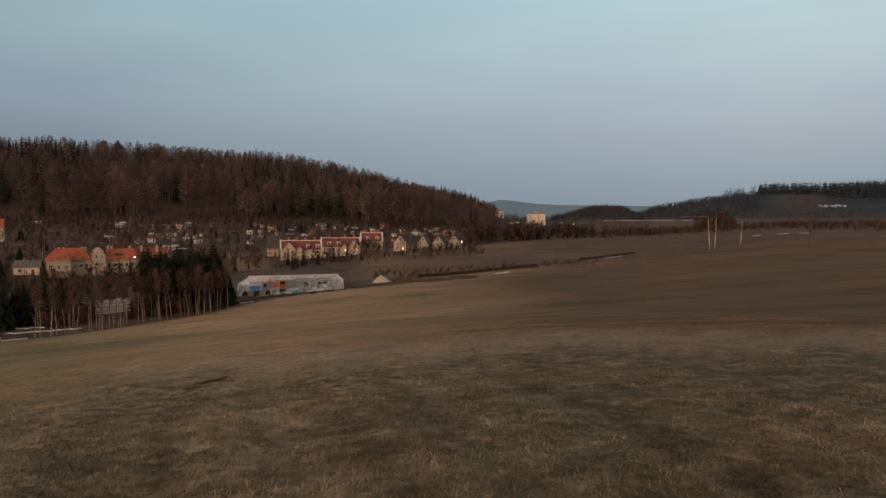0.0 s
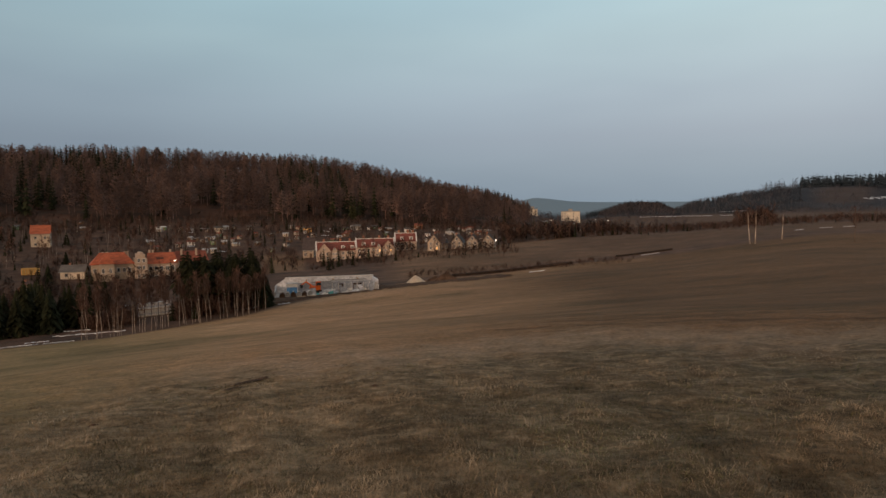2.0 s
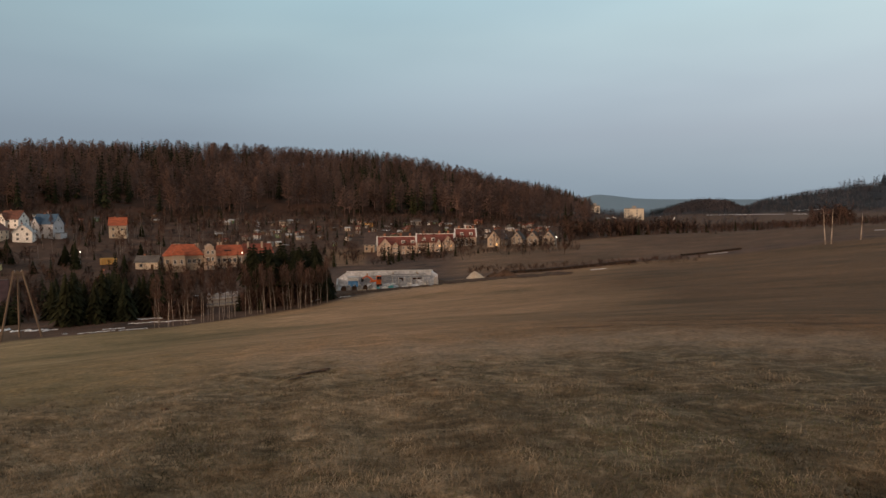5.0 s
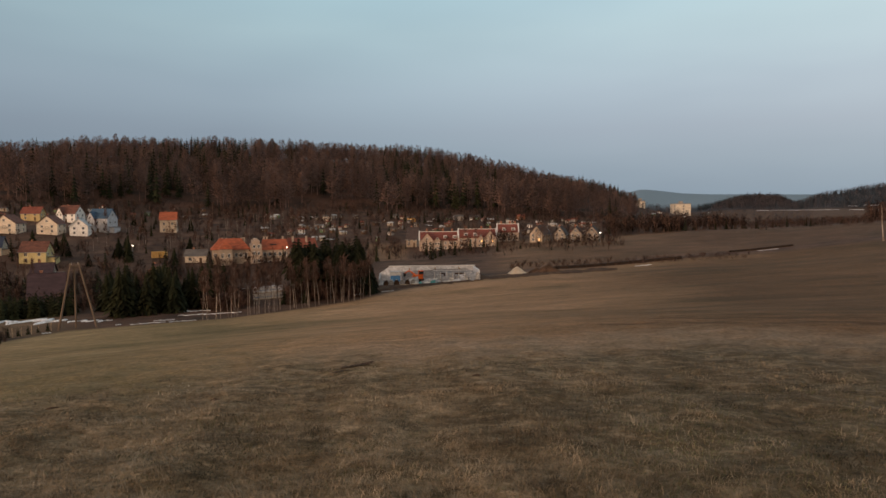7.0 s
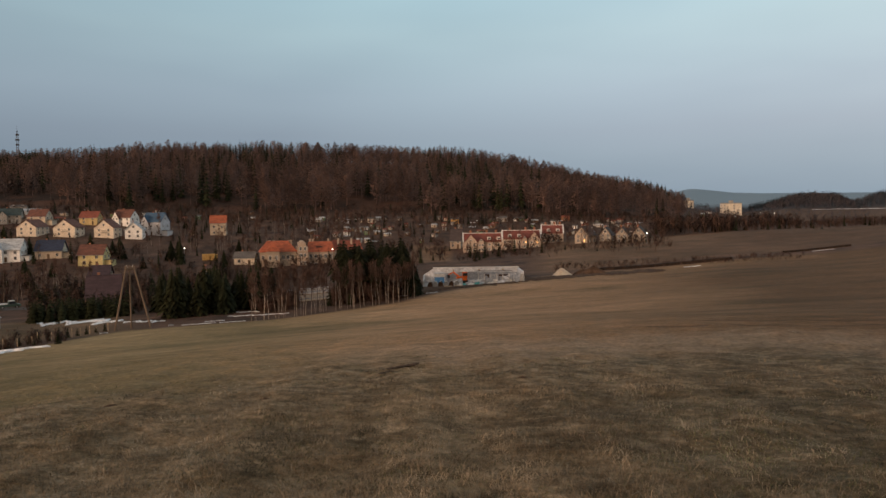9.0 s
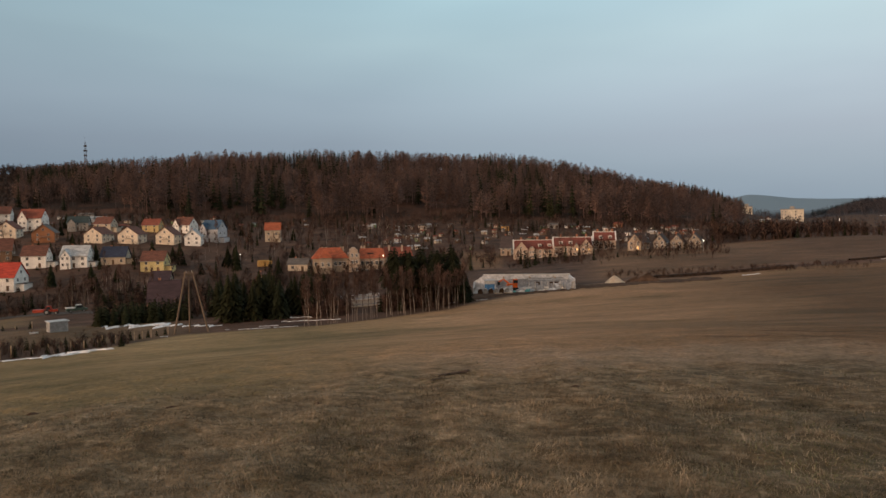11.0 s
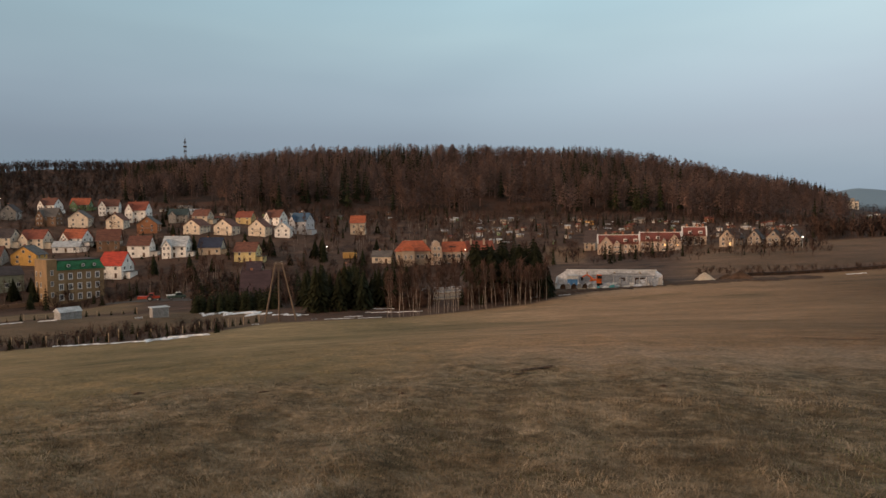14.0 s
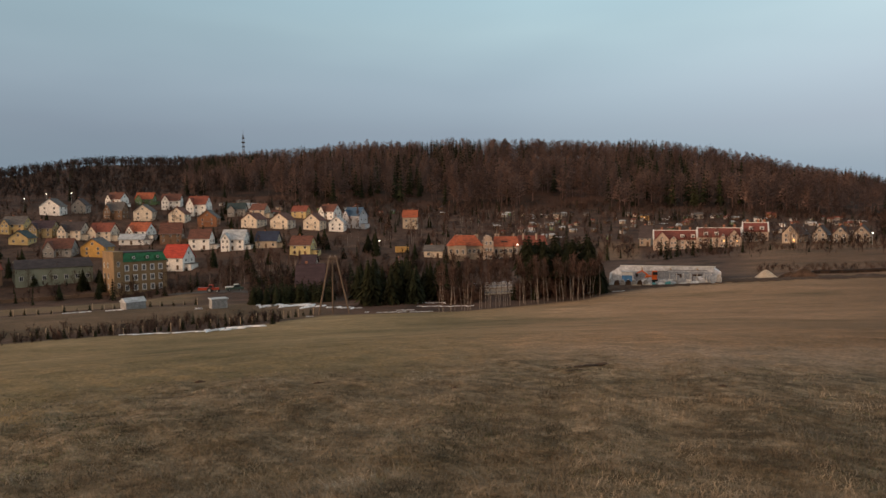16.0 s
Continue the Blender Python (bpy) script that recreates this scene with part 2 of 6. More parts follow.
def ground_material():
    """Dry mown meadow, tussocky near the standing place; brush and yards in the valley; leaf litter under the woods;
    far fields; painted haze beyond.
    """
    m = bpy.data.materials.new("meadow_ground")
    m.use_nodes = True
    nt = m.node_tree
    N, L = nt.nodes, nt.links
    b = N["Principled BSDF"]
    b.inputs["Roughness"].default_value = 0.95
    b.inputs["Specular IOR Level"].default_value = 0.15
    tc = N.new("ShaderNodeTexCoord")

    def noise_tex(scale, detail=4.0, stretch=(1, 1, 1), turn=0.0, rough=0.55):
        mp, n = N.new("ShaderNodeMapping"), N.new("ShaderNodeTexNoise")
        mp.inputs["Scale"].default_value, mp.inputs["Rotation"].default_value = stretch, (0, 0, radians(turn))
        n.inputs["Scale"].default_value, n.inputs["Detail"].default_value, n.inputs["Roughness"].default_value = scale, detail, rough
        L.new(tc.outputs["Object"], mp.inputs[0])
        L.new(mp.outputs[0], n.inputs["Vector"])
        return n.outputs[0]

    def mixed(fac, a, c, kind="MIX"):
        n = N.new("ShaderNodeMix")
        n.data_type, n.blend_type = "RGBA", kind
        for plug, v in ((0, fac), (6, a), (7, c)):
            if isinstance(v, (float, int)):
                n.inputs[plug].default_value = v
            elif isinstance(v, tuple):
                n.inputs[plug].default_value = (*v, 1)
            else:
                L.new(v, n.inputs[plug])
        return n.outputs[2]

    def stops(src, *st):
        n = ramp_on(N, st)
        L.new(src, n.inputs[0])
        return n.outputs[0]

    broad = noise_tex(0.06, 5.0, (0.7, 1.3, 1), -14)
    streak = noise_tex(0.20, 6.0, (0.75, 1.35, 1), -12, 0.68)
    mottle = noise_tex(0.55, 5.0, (0.7, 1.3, 1), 10, 0.65)
    clump = noise_tex(1.5, 7.0, (0.8, 1.2, 1), 0, 0.68)
    grain = noise_tex(14.0, 4.0, (1, 1, 1), 0, 0.7)
    field = stops(broad, (0.32, (0.215, 0.140, 0.080)), (0.50, (0.340, 0.204, 0.122)), (0.68, (0.425, 0.256, 0.160)))
    field = mixed(0.7, field, stops(streak, (0.28, (0.62, 0.66, 0.58)), (0.5, (1.0, 1.0, 1.0)), (0.72, (1.22, 1.16, 1.1))), "MULTIPLY")
    field = mixed(0.55, field, stops(mottle, (0.3, (0.78, 0.80, 0.74)), (0.7, (1.18, 1.15, 1.12))), "MULTIPLY")
    field = mixed(0.9, field, stops(clump, (0.3, (0.72, 0.75, 0.70)), (0.7, (1.22, 1.19, 1.15))), "MULTIPLY")
    field = mixed(0.85, field, stops(grain, (0.3, (0.6, 0.6, 0.58)), (0.7, (1.3, 1.28, 1.25))), "MULTIPLY")
    tuft = noise_tex(4.2, 6.0, (0.8, 1.2, 1), 0, 0.7)
    rough_ground = stops(tuft, (0.36, (0.104, 0.074, 0.044)), (0.48, (0.182, 0.134, 0.086)), (0.62, (0.300, 0.228, 0.156)))
    rough_ground = mixed(0.85, rough_ground, stops(clump, (0.36, (0.68, 0.67, 0.58)), (0.52, (0.98, 0.95, 0.90)), (0.66, (1.25, 1.21, 1.15))), "MULTIPLY")
    rough_ground = mixed(0.8, rough_ground, stops(grain, (0.3, (0.55, 0.55, 0.5)), (0.7, (1.35, 1.3, 1.25))), "MULTIPLY")
    brush = stops(noise_tex(0.12, 5.0, (1, 1, 1), 0, 0.65), (0.32, (0.044, 0.028, 0.021)), (0.5, (0.082, 0.048, 0.034)), (0.7, (0.138, 0.080, 0.055)))
    litter = stops(noise_tex(0.05, 5.0), (0.35, (0.035, 0.022, 0.016)), (0.65, (0.085, 0.043, 0.028)))
    attr = N.new("ShaderNodeVertexColor")
    attr.layer_name = "cover"
    sep = N.new("ShaderNodeSeparateColor")
    L.new(attr.outputs[0], sep.inputs[0])
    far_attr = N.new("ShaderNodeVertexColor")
    far_attr.layer_name = "cover_and_haze"
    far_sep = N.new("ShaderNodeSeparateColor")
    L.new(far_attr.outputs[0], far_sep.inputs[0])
    # darker to the right: duller grass plus lens falloff put into the colour
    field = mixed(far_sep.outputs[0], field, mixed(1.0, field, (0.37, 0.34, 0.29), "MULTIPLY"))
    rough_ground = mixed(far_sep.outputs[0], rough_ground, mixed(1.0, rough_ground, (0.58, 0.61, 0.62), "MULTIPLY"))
    field = mixed(far_attr.outputs[1], field, mixed(1.0, field, (0.74, 0.87, 0.80), "MULTIPLY"))
    bleached = stops(clump, (0.3, (0.22, 0.158, 0.108)), (0.7, (0.36, 0.265, 0.190)))
    bleached = mixed(0.8, bleached, stops(grain, (0.3, (0.55, 0.55, 0.52)), (0.7, (1.35, 1.32, 1.28))), "MULTIPLY")
    field = mixed(far_sep.outputs[2], field, bleached)
    wear = N.new("ShaderNodeVertexColor")
    wear.layer_name = "cover_wear"
    field = mixed(wear.outputs[0], field, mixed(1.0, field, (0.60, 0.56, 0.52), "MULTIPLY"))
    col = mixed(sep.outputs[0], field, rough_ground)
    col = mixed(sep.outputs[1], col, brush)
    col = mixed(sep.outputs[2], col, litter)
    # wooded ridge ground, its blue cast being distance haze put into the colour
    hazed_ridge = stops(noise_tex(0.02, 5.0), (0.35, (0.020, 0.022, 0.029)), (0.65, (0.032, 0.034, 0.042)))
    col = mixed(attr.outputs[1], hazed_ridge, col)
    # haze over the farthest hills, painted as a flat blue-grey
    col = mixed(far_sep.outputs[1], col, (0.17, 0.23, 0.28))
    L.new(col, b.inputs["Base Color"])
    bp = N.new("ShaderNodeBump")
    bp.inputs["Strength"].default_value, bp.inputs["Distance"].default_value = 0.8, 0.07
    L.new(grain, bp.inputs["Height"])
    bp2 = N.new("ShaderNodeBump")
    bp2.inputs["Strength"].default_value, bp2.inputs["Distance"].default_value = 0.4, 0.2
    L.new(clump, bp2.inputs["Height"])
    L.new(bp2.outputs[0], bp.inputs["Normal"])
    L.new(bp.outputs[0], b.inputs["Normal"])
    return m


GROUND = ground_material()

# ---------------------------------------------------------------- landform
# bearings (deg, right of the first view) and distances of the landform table; heights from eye level
BEAR = (-70, -57, -45, -30, -15, 0, 12, 27)
DIST = (130, 190, 250, 300, 360, 450, 600, 760, 1000, 1500, 3500)
TABLE = (
    (-18, -18, -18.5, -18.6, -16.5, -13.8, -11.4, -8.1),
    (-23.5, -23.5, -23, -21, -18.3, -16, -13.2, -8.4),
    (-28, -28.5, -22.5, -22, -18.5, -14, -11.3, -5.6),
    (-21, -20.5, -16, -18, -18.5, -13, -8.6, -4.2),
    (-12, -11.5, -8, -10.5, -11, -11, -10, -3.6),
    (2, 2.5, 6, 1, 0, -5, -12, -4),
    (10, 16, 28, 30, 26, 8, -13, -3),
    (18, 36, 50, 58, 53, 16, -13, 2),
    (30, 63, 66, 46, 40, 5, -8, 15),
    (30, 55, 55, 35, 25, 0, 0, 50),
    (20, 30, 30, 30, 30, 60, 75, 60),
)
def landform(x, y):
    """Height of the ground over the standing place, for arrays of places."""
    x, y = np.asarray(x, float), np.asarray(y, float)
    r = np.hypot(x, y)
    az = np.degrees(np.arctan2(x, y))
    field = -7 + (0.085 * x - 0.052 * y) * r * r / (r * r + 100) + 5.42 * np.exp(-(r / 50) ** 2)
    tab, b, d = np.array(TABLE), np.array(BEAR, float), np.log(np.array(DIST, float))
    a = np.clip(az, b[0], b[-1])
    i = np.clip(np.searchsorted(b, a, side="right") - 1, 0, len(b) - 2)
    u = (a - b[i]) / (b[i + 1] - b[i])
    u = u * u * (3 - 2 * u) * 0.5 + u * 0.5
    lr = np.clip(np.log(np.maximum(r, 1)), d[0], d[-1])
    j = np.clip(np.searchsorted(d, lr, side="right") - 1, 0, len(d) - 2)
    v = (lr - d[j]) / (d[j + 1] - d[j])

    def cubic(col):
        p1, p2 = tab[j, col], tab[j + 1, col]
        p0, p3 = tab[np.maximum(j - 1, 0), col], tab[np.minimum(j + 2, len(d) - 1), col]
        m1, m2 = (p2 - p0) * 0.4, (p3 - p1) * 0.4
        return (2 * v**3 - 3 * v**2 + 1) * p1 + (v**3 - 2 * v**2 + v) * m1 + (3 * v**2 - 2 * v**3) * p2 + (v**3 - v**2) * m2

    far = cubic(i) * (1 - u) + cubic(i + 1) * u
    # the country to the north-east: flat fields, a low ridge with woods, blue hills beyond
    plain = np.interp(az, [3, 5, 9, 12, 34], [-12, -10, -4, -2, -1.2])
    crest = np.interp(az, [3, 8, 9.6, 11.2, 12.6, 13.6, 14.8, 16.1, 17.6, 21, 25, 34], [-8, -6, -1, 8, 15, 16, 14, 6, 19, 32, 43, 44])
    hills = np.interp(az, [3, 4.5, 6, 8, 10, 14, 20], [104, 101, 92, 76, 70, 66, 60])
    e1, e2, e3 = (np.clip((r - p) / q, 0, 1) for p, q in ((850, 450), (1400, 250), (1900, 1500)))
    north = plain + (crest - plain) * e1 * e1 * (3 - 2 * e1)
    north = north * (1 - e2) + np.minimum(north, 4) * e2
    north = north * (1 - e3) + hills * e3
    wn_ = np.clip((r - 640) / 200, 0, 1) * np.clip((az - 2.5) / 2.5, 0, 1) * np.clip((70 - az) / 25, 0, 1)
    far = far * (1 - wn_) + north * wn_
    w = np.clip((r - 95) / 60, 0, 1)
    w = w * w * (3 - 2 * w)
    # behind the standing place the meadow runs on level
    back = np.clip((np.abs(az) - 75) / 60, 0, 1)
    back = back * back * (3 - 2 * back)
    front = field * (1 - w) + far * w
    near = np.exp(-(r / 60) ** 2)
    return front * (1 - back) + (field * near + -3.0 * (1 - near)) * back + EYE


def polar(az, r, lift=0.0):
    """A place on the ground at a bearing (degrees right of the first view) and a distance."""
    x, y = r * math.sin(radians(az)), r * math.cos(radians(az))
    return Vector((x, y, float(landform(x, y)) + lift))


def ease(v, a, b):
    v = np.clip((v - a) / (b - a), 0, 1)
    return v * v * (3 - 2 * v)


def lumps(x, y, size, seed=0.0):
    """Smooth uneven heights, about -1 to 1."""
    s = 0
    for k, (p, q, ph) in enumerate(((1.0, 0.31, 0.3), (-0.42, 0.93, 1.7), (0.71, -0.77, 4.1), (1.9, 0.8, 2.2), (-1.3, 1.7, 5.3), (2.7, -2.1, 0.9))):
        s = s + np.sin((p * x + q * y) / size + ph + seed) / (1 + 0.5 * k)
    return s / 2.4


def mesh_object(name, verts, faces, mats, parent=None, label="", smooth=False, mat_index=None):
    me = bpy.data.meshes.new(name)
    if isinstance(verts, np.ndarray):
        n, k = faces.shape
        me.vertices.add(len(verts)), me.loops.add(n * k), me.polygons.add(n)
        me.vertices.foreach_set("co", verts.astype(np.float32).ravel())
        me.loops.foreach_set("vertex_index", faces.astype(np.int32).ravel())
        me.polygons.foreach_set("loop_start", np.arange(0, n * k, k, dtype=np.int32))
        if mat_index is not None:
            me.polygons.foreach_set("material_index", mat_index.astype(np.int32))
        me.update(calc_edges=True)
    else:
        me.from_pydata(verts, [], faces)
    if smooth:
        me.polygons.foreach_set("use_smooth", np.ones(len(me.polygons), dtype=bool))
    for m in mats if isinstance(mats, (list, tuple)) else [mats]:
        me.materials.append(m)
    me.update()
    ob = new(name, me)
    if parent:
        ob.parent = parent
    if label:
        tagged(ob, label)
    return ob


def small_relief(x, y):
    """Tussocks and hollows of the meadow near the standing place, fading outwards."""
    r = np.hypot(x, y)
    return (0.035 * lumps(x, y, 0.9) + 0.03 * lumps(x, y, 0.22, 2.0) + 0.02 * lumps(y, x, 0.13, 4.0)) * (1 - ease(r, 12, 30)) + 0.12 * lumps(x, y, 6.0, 1.0) * ease(r, 14, 40) * (1 - ease(r, 90, 160))


def ground_height(x, y):
    return landform(x, y) + small_relief(x, y)


def build_ground():
    az = np.radians(np.concatenate([np.arange(-80, 45, 0.4), np.arange(45, 280, 4.0)]))
    rr = np.concatenate([[0.6, 1.2, 1.8], np.geomspace(2.2, 22, 205), np.geomspace(22.4, 4600, 235)])
    A, R = np.meshgrid(az, rr, indexing="ij")
    X, Y = R * np.sin(A), R * np.cos(A)
    Z = ground_height(X, Y)
    na, nr = A.shape
    verts = np.concatenate([np.stack([X, Y, Z], -1).reshape(-1, 3), [[0, 0, float(ground_height(0.0, 0.0))]]])
    i, j = np.meshgrid(np.arange(na), np.arange(nr - 1), indexing="ij")
    i2 = (i + 1) % na
    quads = np.stack([i * nr + j, i * nr + j + 1, i2 * nr + j + 1, i2 * nr + j], -1).reshape(-1, 4)
    k = np.arange(na)
    centre = np.stack([np.full(na, na * nr), k * nr, ((k + 1) % na) * nr, ((k + 1) % na) * nr], -1)
    me = bpy.data.meshes.new("ground")
    me.from_pydata(verts.tolist(), [], quads[:, ::-1].tolist() + [[c[0], c[2], c[1]] for c in centre.tolist()])
    me.polygons.foreach_set("use_smooth", [True] * len(me.polygons))
    deg = np.degrees(A)
    edge = 9.0 + 0.5 * np.sin(deg * 0.21) + 0.35 * np.sin(deg * 0.9) + 0.25 * np.sin(deg * 2.7) + 0.03 * (deg + 20)
    tussock = 1 - ease(R + 0.7 * lumps(X, Y, 0.5), edge - 1.2, edge + 2.2)
    # the valley's brush and yards begin past the lower edge of the meadow
    low_edge = np.interp(deg, [-80, -62, -50, -41, -34, -30, -19, -13, -6, 4, 15, 27, 45], [104, 105, 95, 116, 111, 110, 124, 148, 172, 190, 205, 225, 240])
    brush = ease(R, low_edge, low_edge * 1.04)
    yard = ease(deg, -18.4, -17.8) * (1 - ease(deg, -15, -14.4)) * ease(R, 250, 258) * (1 - ease(R, 318, 326))
    meadow2 = yard + ease(deg, -9, -5) * ease(R, low_edge * 1.05, low_edge * 1.12) * (1 - ease(R, 300, 330))
    meadow3 = (1 - ease(deg, -53, -50)) * ease(R, 170, 176) * (1 - ease(R, 222, 230)) + 0.6 * (1 - ease(deg, -44, -39)) * ease(R, 112, 120) * (1 - ease(R, 150, 168))
    brush = brush * (1 - 0.45 * meadow2) * (1 - 0.5 * meadow3)
    woods = ease(R, 430, 470) * (1 - ease(deg, 3, 6))
    far_field = ease(deg, 6, 9) * ease(R, 500, 700) * (1 - ease(R, 1150, 1300))
    brush = brush * (1 - 0.25 * far_field)
    mound = ease(deg, 25.5, 27) * (1 - ease(deg, 29, 30.5)) * ease(R, 980, 1040) * (1 - ease(R, 1180, 1240))
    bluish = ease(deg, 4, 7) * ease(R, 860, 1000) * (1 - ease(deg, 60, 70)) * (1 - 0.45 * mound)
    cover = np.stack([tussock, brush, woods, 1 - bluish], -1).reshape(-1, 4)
    cover = np.concatenate([cover, [[1, 0, 0, 1]]]).astype(np.float32)
    layer = me.color_attributes.new("cover", "FLOAT_COLOR", "POINT")
    layer.data.foreach_set("color", cover.ravel())
    # how far the sward darkens rightwards, browner grass and painted edge falloff together
    right_dark = (ease(deg, -22, 22) + 0.75 * ease(deg, 4, 26) * ease(R, 22, 60)) * (1 - 0.35 * lumps(X, Y, 14.0)) * (1 - ease(deg, 60, 70))
    # a strip of short bleached grass just past the rough ground
    pale = 0.6 * ease(R, edge - 1, edge + 0.5) * (1 - ease(R, edge + 1.5, edge + 5.0)) * (1 - ease(deg, 60, 70)) * ease(deg, -38, -8)
    olive = 1 - ease(deg + 6 * lumps(X, Y, 17.0), -40, -12)
    # the second channel is the painted haze, setting in past 1900 m
    more = np.stack([np.clip(right_dark, 0, 1.45), ease(R, 1900, 2300), pale, olive], -1).reshape(-1, 4)
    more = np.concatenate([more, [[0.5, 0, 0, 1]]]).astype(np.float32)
    me.color_attributes.new("cover_and_haze", "FLOAT_COLOR", "POINT").data.foreach_set("color", more.ravel())
    # two wheel tracks and the fainter lines of mowing, worn into the sward
    first, second = 15.6 + 0.3 * np.sin(deg * 0.11) + 0.0012 * (deg - 18) ** 2, 17.9 + 0.35 * np.sin(deg * 0.1 + 0.6) + 0.0012 * (deg - 18) ** 2
    wear = (np.exp(-((R - first) / 0.24) ** 2) + 0.9 * np.exp(-((R - second) / 0.26) ** 2)) * ease(deg, -6, 8)
    for k, far_off in enumerate((22.5, 27.0, 33.0, 41.0, 52.0, 66.0, 84.0)):
        line = far_off * (1 + 0.05 * np.sin(deg * 0.06 + k) + 0.02 * np.sin(deg * 0.23 + 2 * k))
        wear = wear + (0.3 + 0.2 * np.sin(deg * 0.31 + 1.7 * k)) * np.exp(-((R - line) / (0.018 * far_off)) ** 2)
    wear = np.clip(wear * (1 + 0.5 * lumps(X, Y, 0.8)), 0, 1) * (1 - ease(deg, 60, 70))
    wear = np.stack([wear, wear, wear, np.ones_like(wear)], -1).reshape(-1, 4)
    wear = np.concatenate([wear, [[0, 0, 0, 1]]]).astype(np.float32)
    me.color_attributes.new("cover_wear", "FLOAT_COLOR", "POINT").data.foreach_set("color", wear.ravel())
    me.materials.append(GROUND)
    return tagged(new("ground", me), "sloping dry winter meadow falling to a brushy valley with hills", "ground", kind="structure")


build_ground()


class Shape:
    """Collects the faces of one part."""

    def __init__(self):
        self.v, self.f = [], []

    def add(self, verts, faces):
        n = len(self.v)
        self.v += [tuple(p) for p in verts]
        self.f += [tuple(n + i for i in q) for q in faces]
        return self

    def box(self, x0, x1, y0, y1, z0, z1, m=None):
        p = [Vector((x, y, z)) for z in (z0, z1) for y in (y0, y1) for x in (x0, x1)]
        if m:
            p = [m @ q for q in p]
        return self.add(p, [(0, 2, 3, 1), (4, 5, 7, 6), (0, 1, 5, 4), (2, 6, 7, 3), (0, 4, 6, 2), (1, 3, 7, 5)])

    def prism(self, outline, y0, y1, m=None):
        """An outline in x, z, drawn out along y."""
        n = len(outline)
        p = [Vector((x, y, z)) for y in (y0, y1) for x, z in outline]
        if m:
            p = [m @ q for q in p]
        return self.add(p, [tuple(range(n)), tuple(range(2 * n - 1, n - 1, -1))] + [(i, n + i, n + (i + 1) % n, (i + 1) % n) for i in range(n)])

    def tube(self, a, b, ra, rb, sides=6):
        a, b = Vector(a), Vector(b)
        q = (b - a).to_track_quat("Z", "Y")
        p = [a + q @ Vector((ra * math.cos(k * math.tau / sides), ra * math.sin(k * math.tau / sides), 0)) for k in range(sides)]
        p += [b + q @ Vector((rb * math.cos(k * math.tau / sides), rb * math.sin(k * math.tau / sides), 0)) for k in range(sides)]
        return self.add(p, [tuple(range(sides - 1, -1, -1)), tuple(range(sides, 2 * sides))] + [(k, (k + 1) % sides, sides + (k + 1) % sides, sides + k) for k in range(sides)])

    def make(self, name, mat, parent=None, label="", smooth=False):
        return mesh_object(name, self.v, self.f, mat, parent, label, smooth)


def thing(name, az, r, turn, label, category, group="", sink=0.0):
    """An Empty at a thing's base that faces the viewer and then turns by some degrees."""
    ob = new(name)
    p = polar(az, r)
    ob.location, ob.rotation_euler = (p.x, p.y, p.z - sink), (0, 0, radians(-az + turn))
    return tagged(ob, label, category, group)

# ---------------------------------------------------------------- trees
rng = np.random.default_rng(7)


def tri_list(tris):
    v = np.array(tris, float).reshape(-1, 3)
    return v, np.arange(len(v)).reshape(-1, 3)


def trunk_tris(r0, r1, z0, z1, sides=4, lean=(0, 0)):
    out = []
    for k in range(sides):
        a, b = k * math.tau / sides, (k + 1) * math.tau / sides
        p = [(r0 * math.cos(a), r0 * math.sin(a), z0), (r0 * math.cos(b), r0 * math.sin(b), z0)]
        q = [(r1 * math.cos(a) + lean[0], r1 * math.sin(a) + lean[1], z1), (r1 * math.cos(b) + lean[0], r1 * math.sin(b) + lean[1], z1)]
        out += [p[0], p[1], q[1], p[0], q[1], q[0]]
    return out


def spray(tris, base, tip, wide, droop=0.0, keel=True):
    """A thin flat spray of twigs from base to tip, as two triangles that share its middle line."""
    base, tip = np.array(base, float), np.array(tip, float)
    along = tip - base
    side = np.cross(along, (0, 0, 1.0))
    n = np.linalg.norm(side)
    side = side / n * wide if n > 1e-9 else np.array((wide, 0, 0))
    mid = base + along * 0.45 + (0, 0, droop)
    low = mid - (0, 0, wide * 0.9)
    tris += [base, mid + side, tip, base, tip, mid - side]
    if keel:
        tris += [base, low, tip]


def larch_shape(g, slim=1.0, clumps=165):
    """A bare larch, one unit high: a straight trunk and a broad feathery cone of level boughs hung with fine twigs."""
    t = trunk_tris(0.011, 0.004, 0, 0.9, 3)
    n = 33
    boughs = [(2.4 * i + g.uniform(-0.5, 0.5), 0.26 + 0.70 * (i + g.random()) / n, g.uniform(0.72, 1.18)) for i in range(n)]
    for k in range(clumps):
        a, h, far = boughs[k % n]
        reach = slim * (0.40 * (1 - h) ** 0.78 * min(1.0, 0.45 + 2.6 * (h - 0.24)) + 0.012) * far
        q = math.sqrt(g.uniform(0.02, 1.0))
        a += g.normal(0, 0.2)
        c = np.array((reach * q * math.cos(a), reach * q * math.sin(a), h + reach * q * 0.22 + g.normal(0, 0.010)))
        size = 0.020 + 0.020 * (1 - h)
        out = np.array((math.cos(a), math.sin(a), g.uniform(0.0, 0.6))) * size * g.uniform(0.9, 1.6)
        d = np.array((-math.sin(a), math.cos(a), g.normal(0, 0.5))) * size * 0.55
        t += [tuple(c - 0.5 * out + d), tuple(c - 0.5 * out - d - (0, 0, size * 0.7)), tuple(c + out)]
    for k in range(3):
        z = 0.88 + 0.04 * k
        w = g.normal(0, 0.008, 3)
        t += [(w[0] - 0.012, w[1], z), (w[0] + 0.012, -w[1], z), (0, 0, z + 0.055)]
    return tri_list(t)


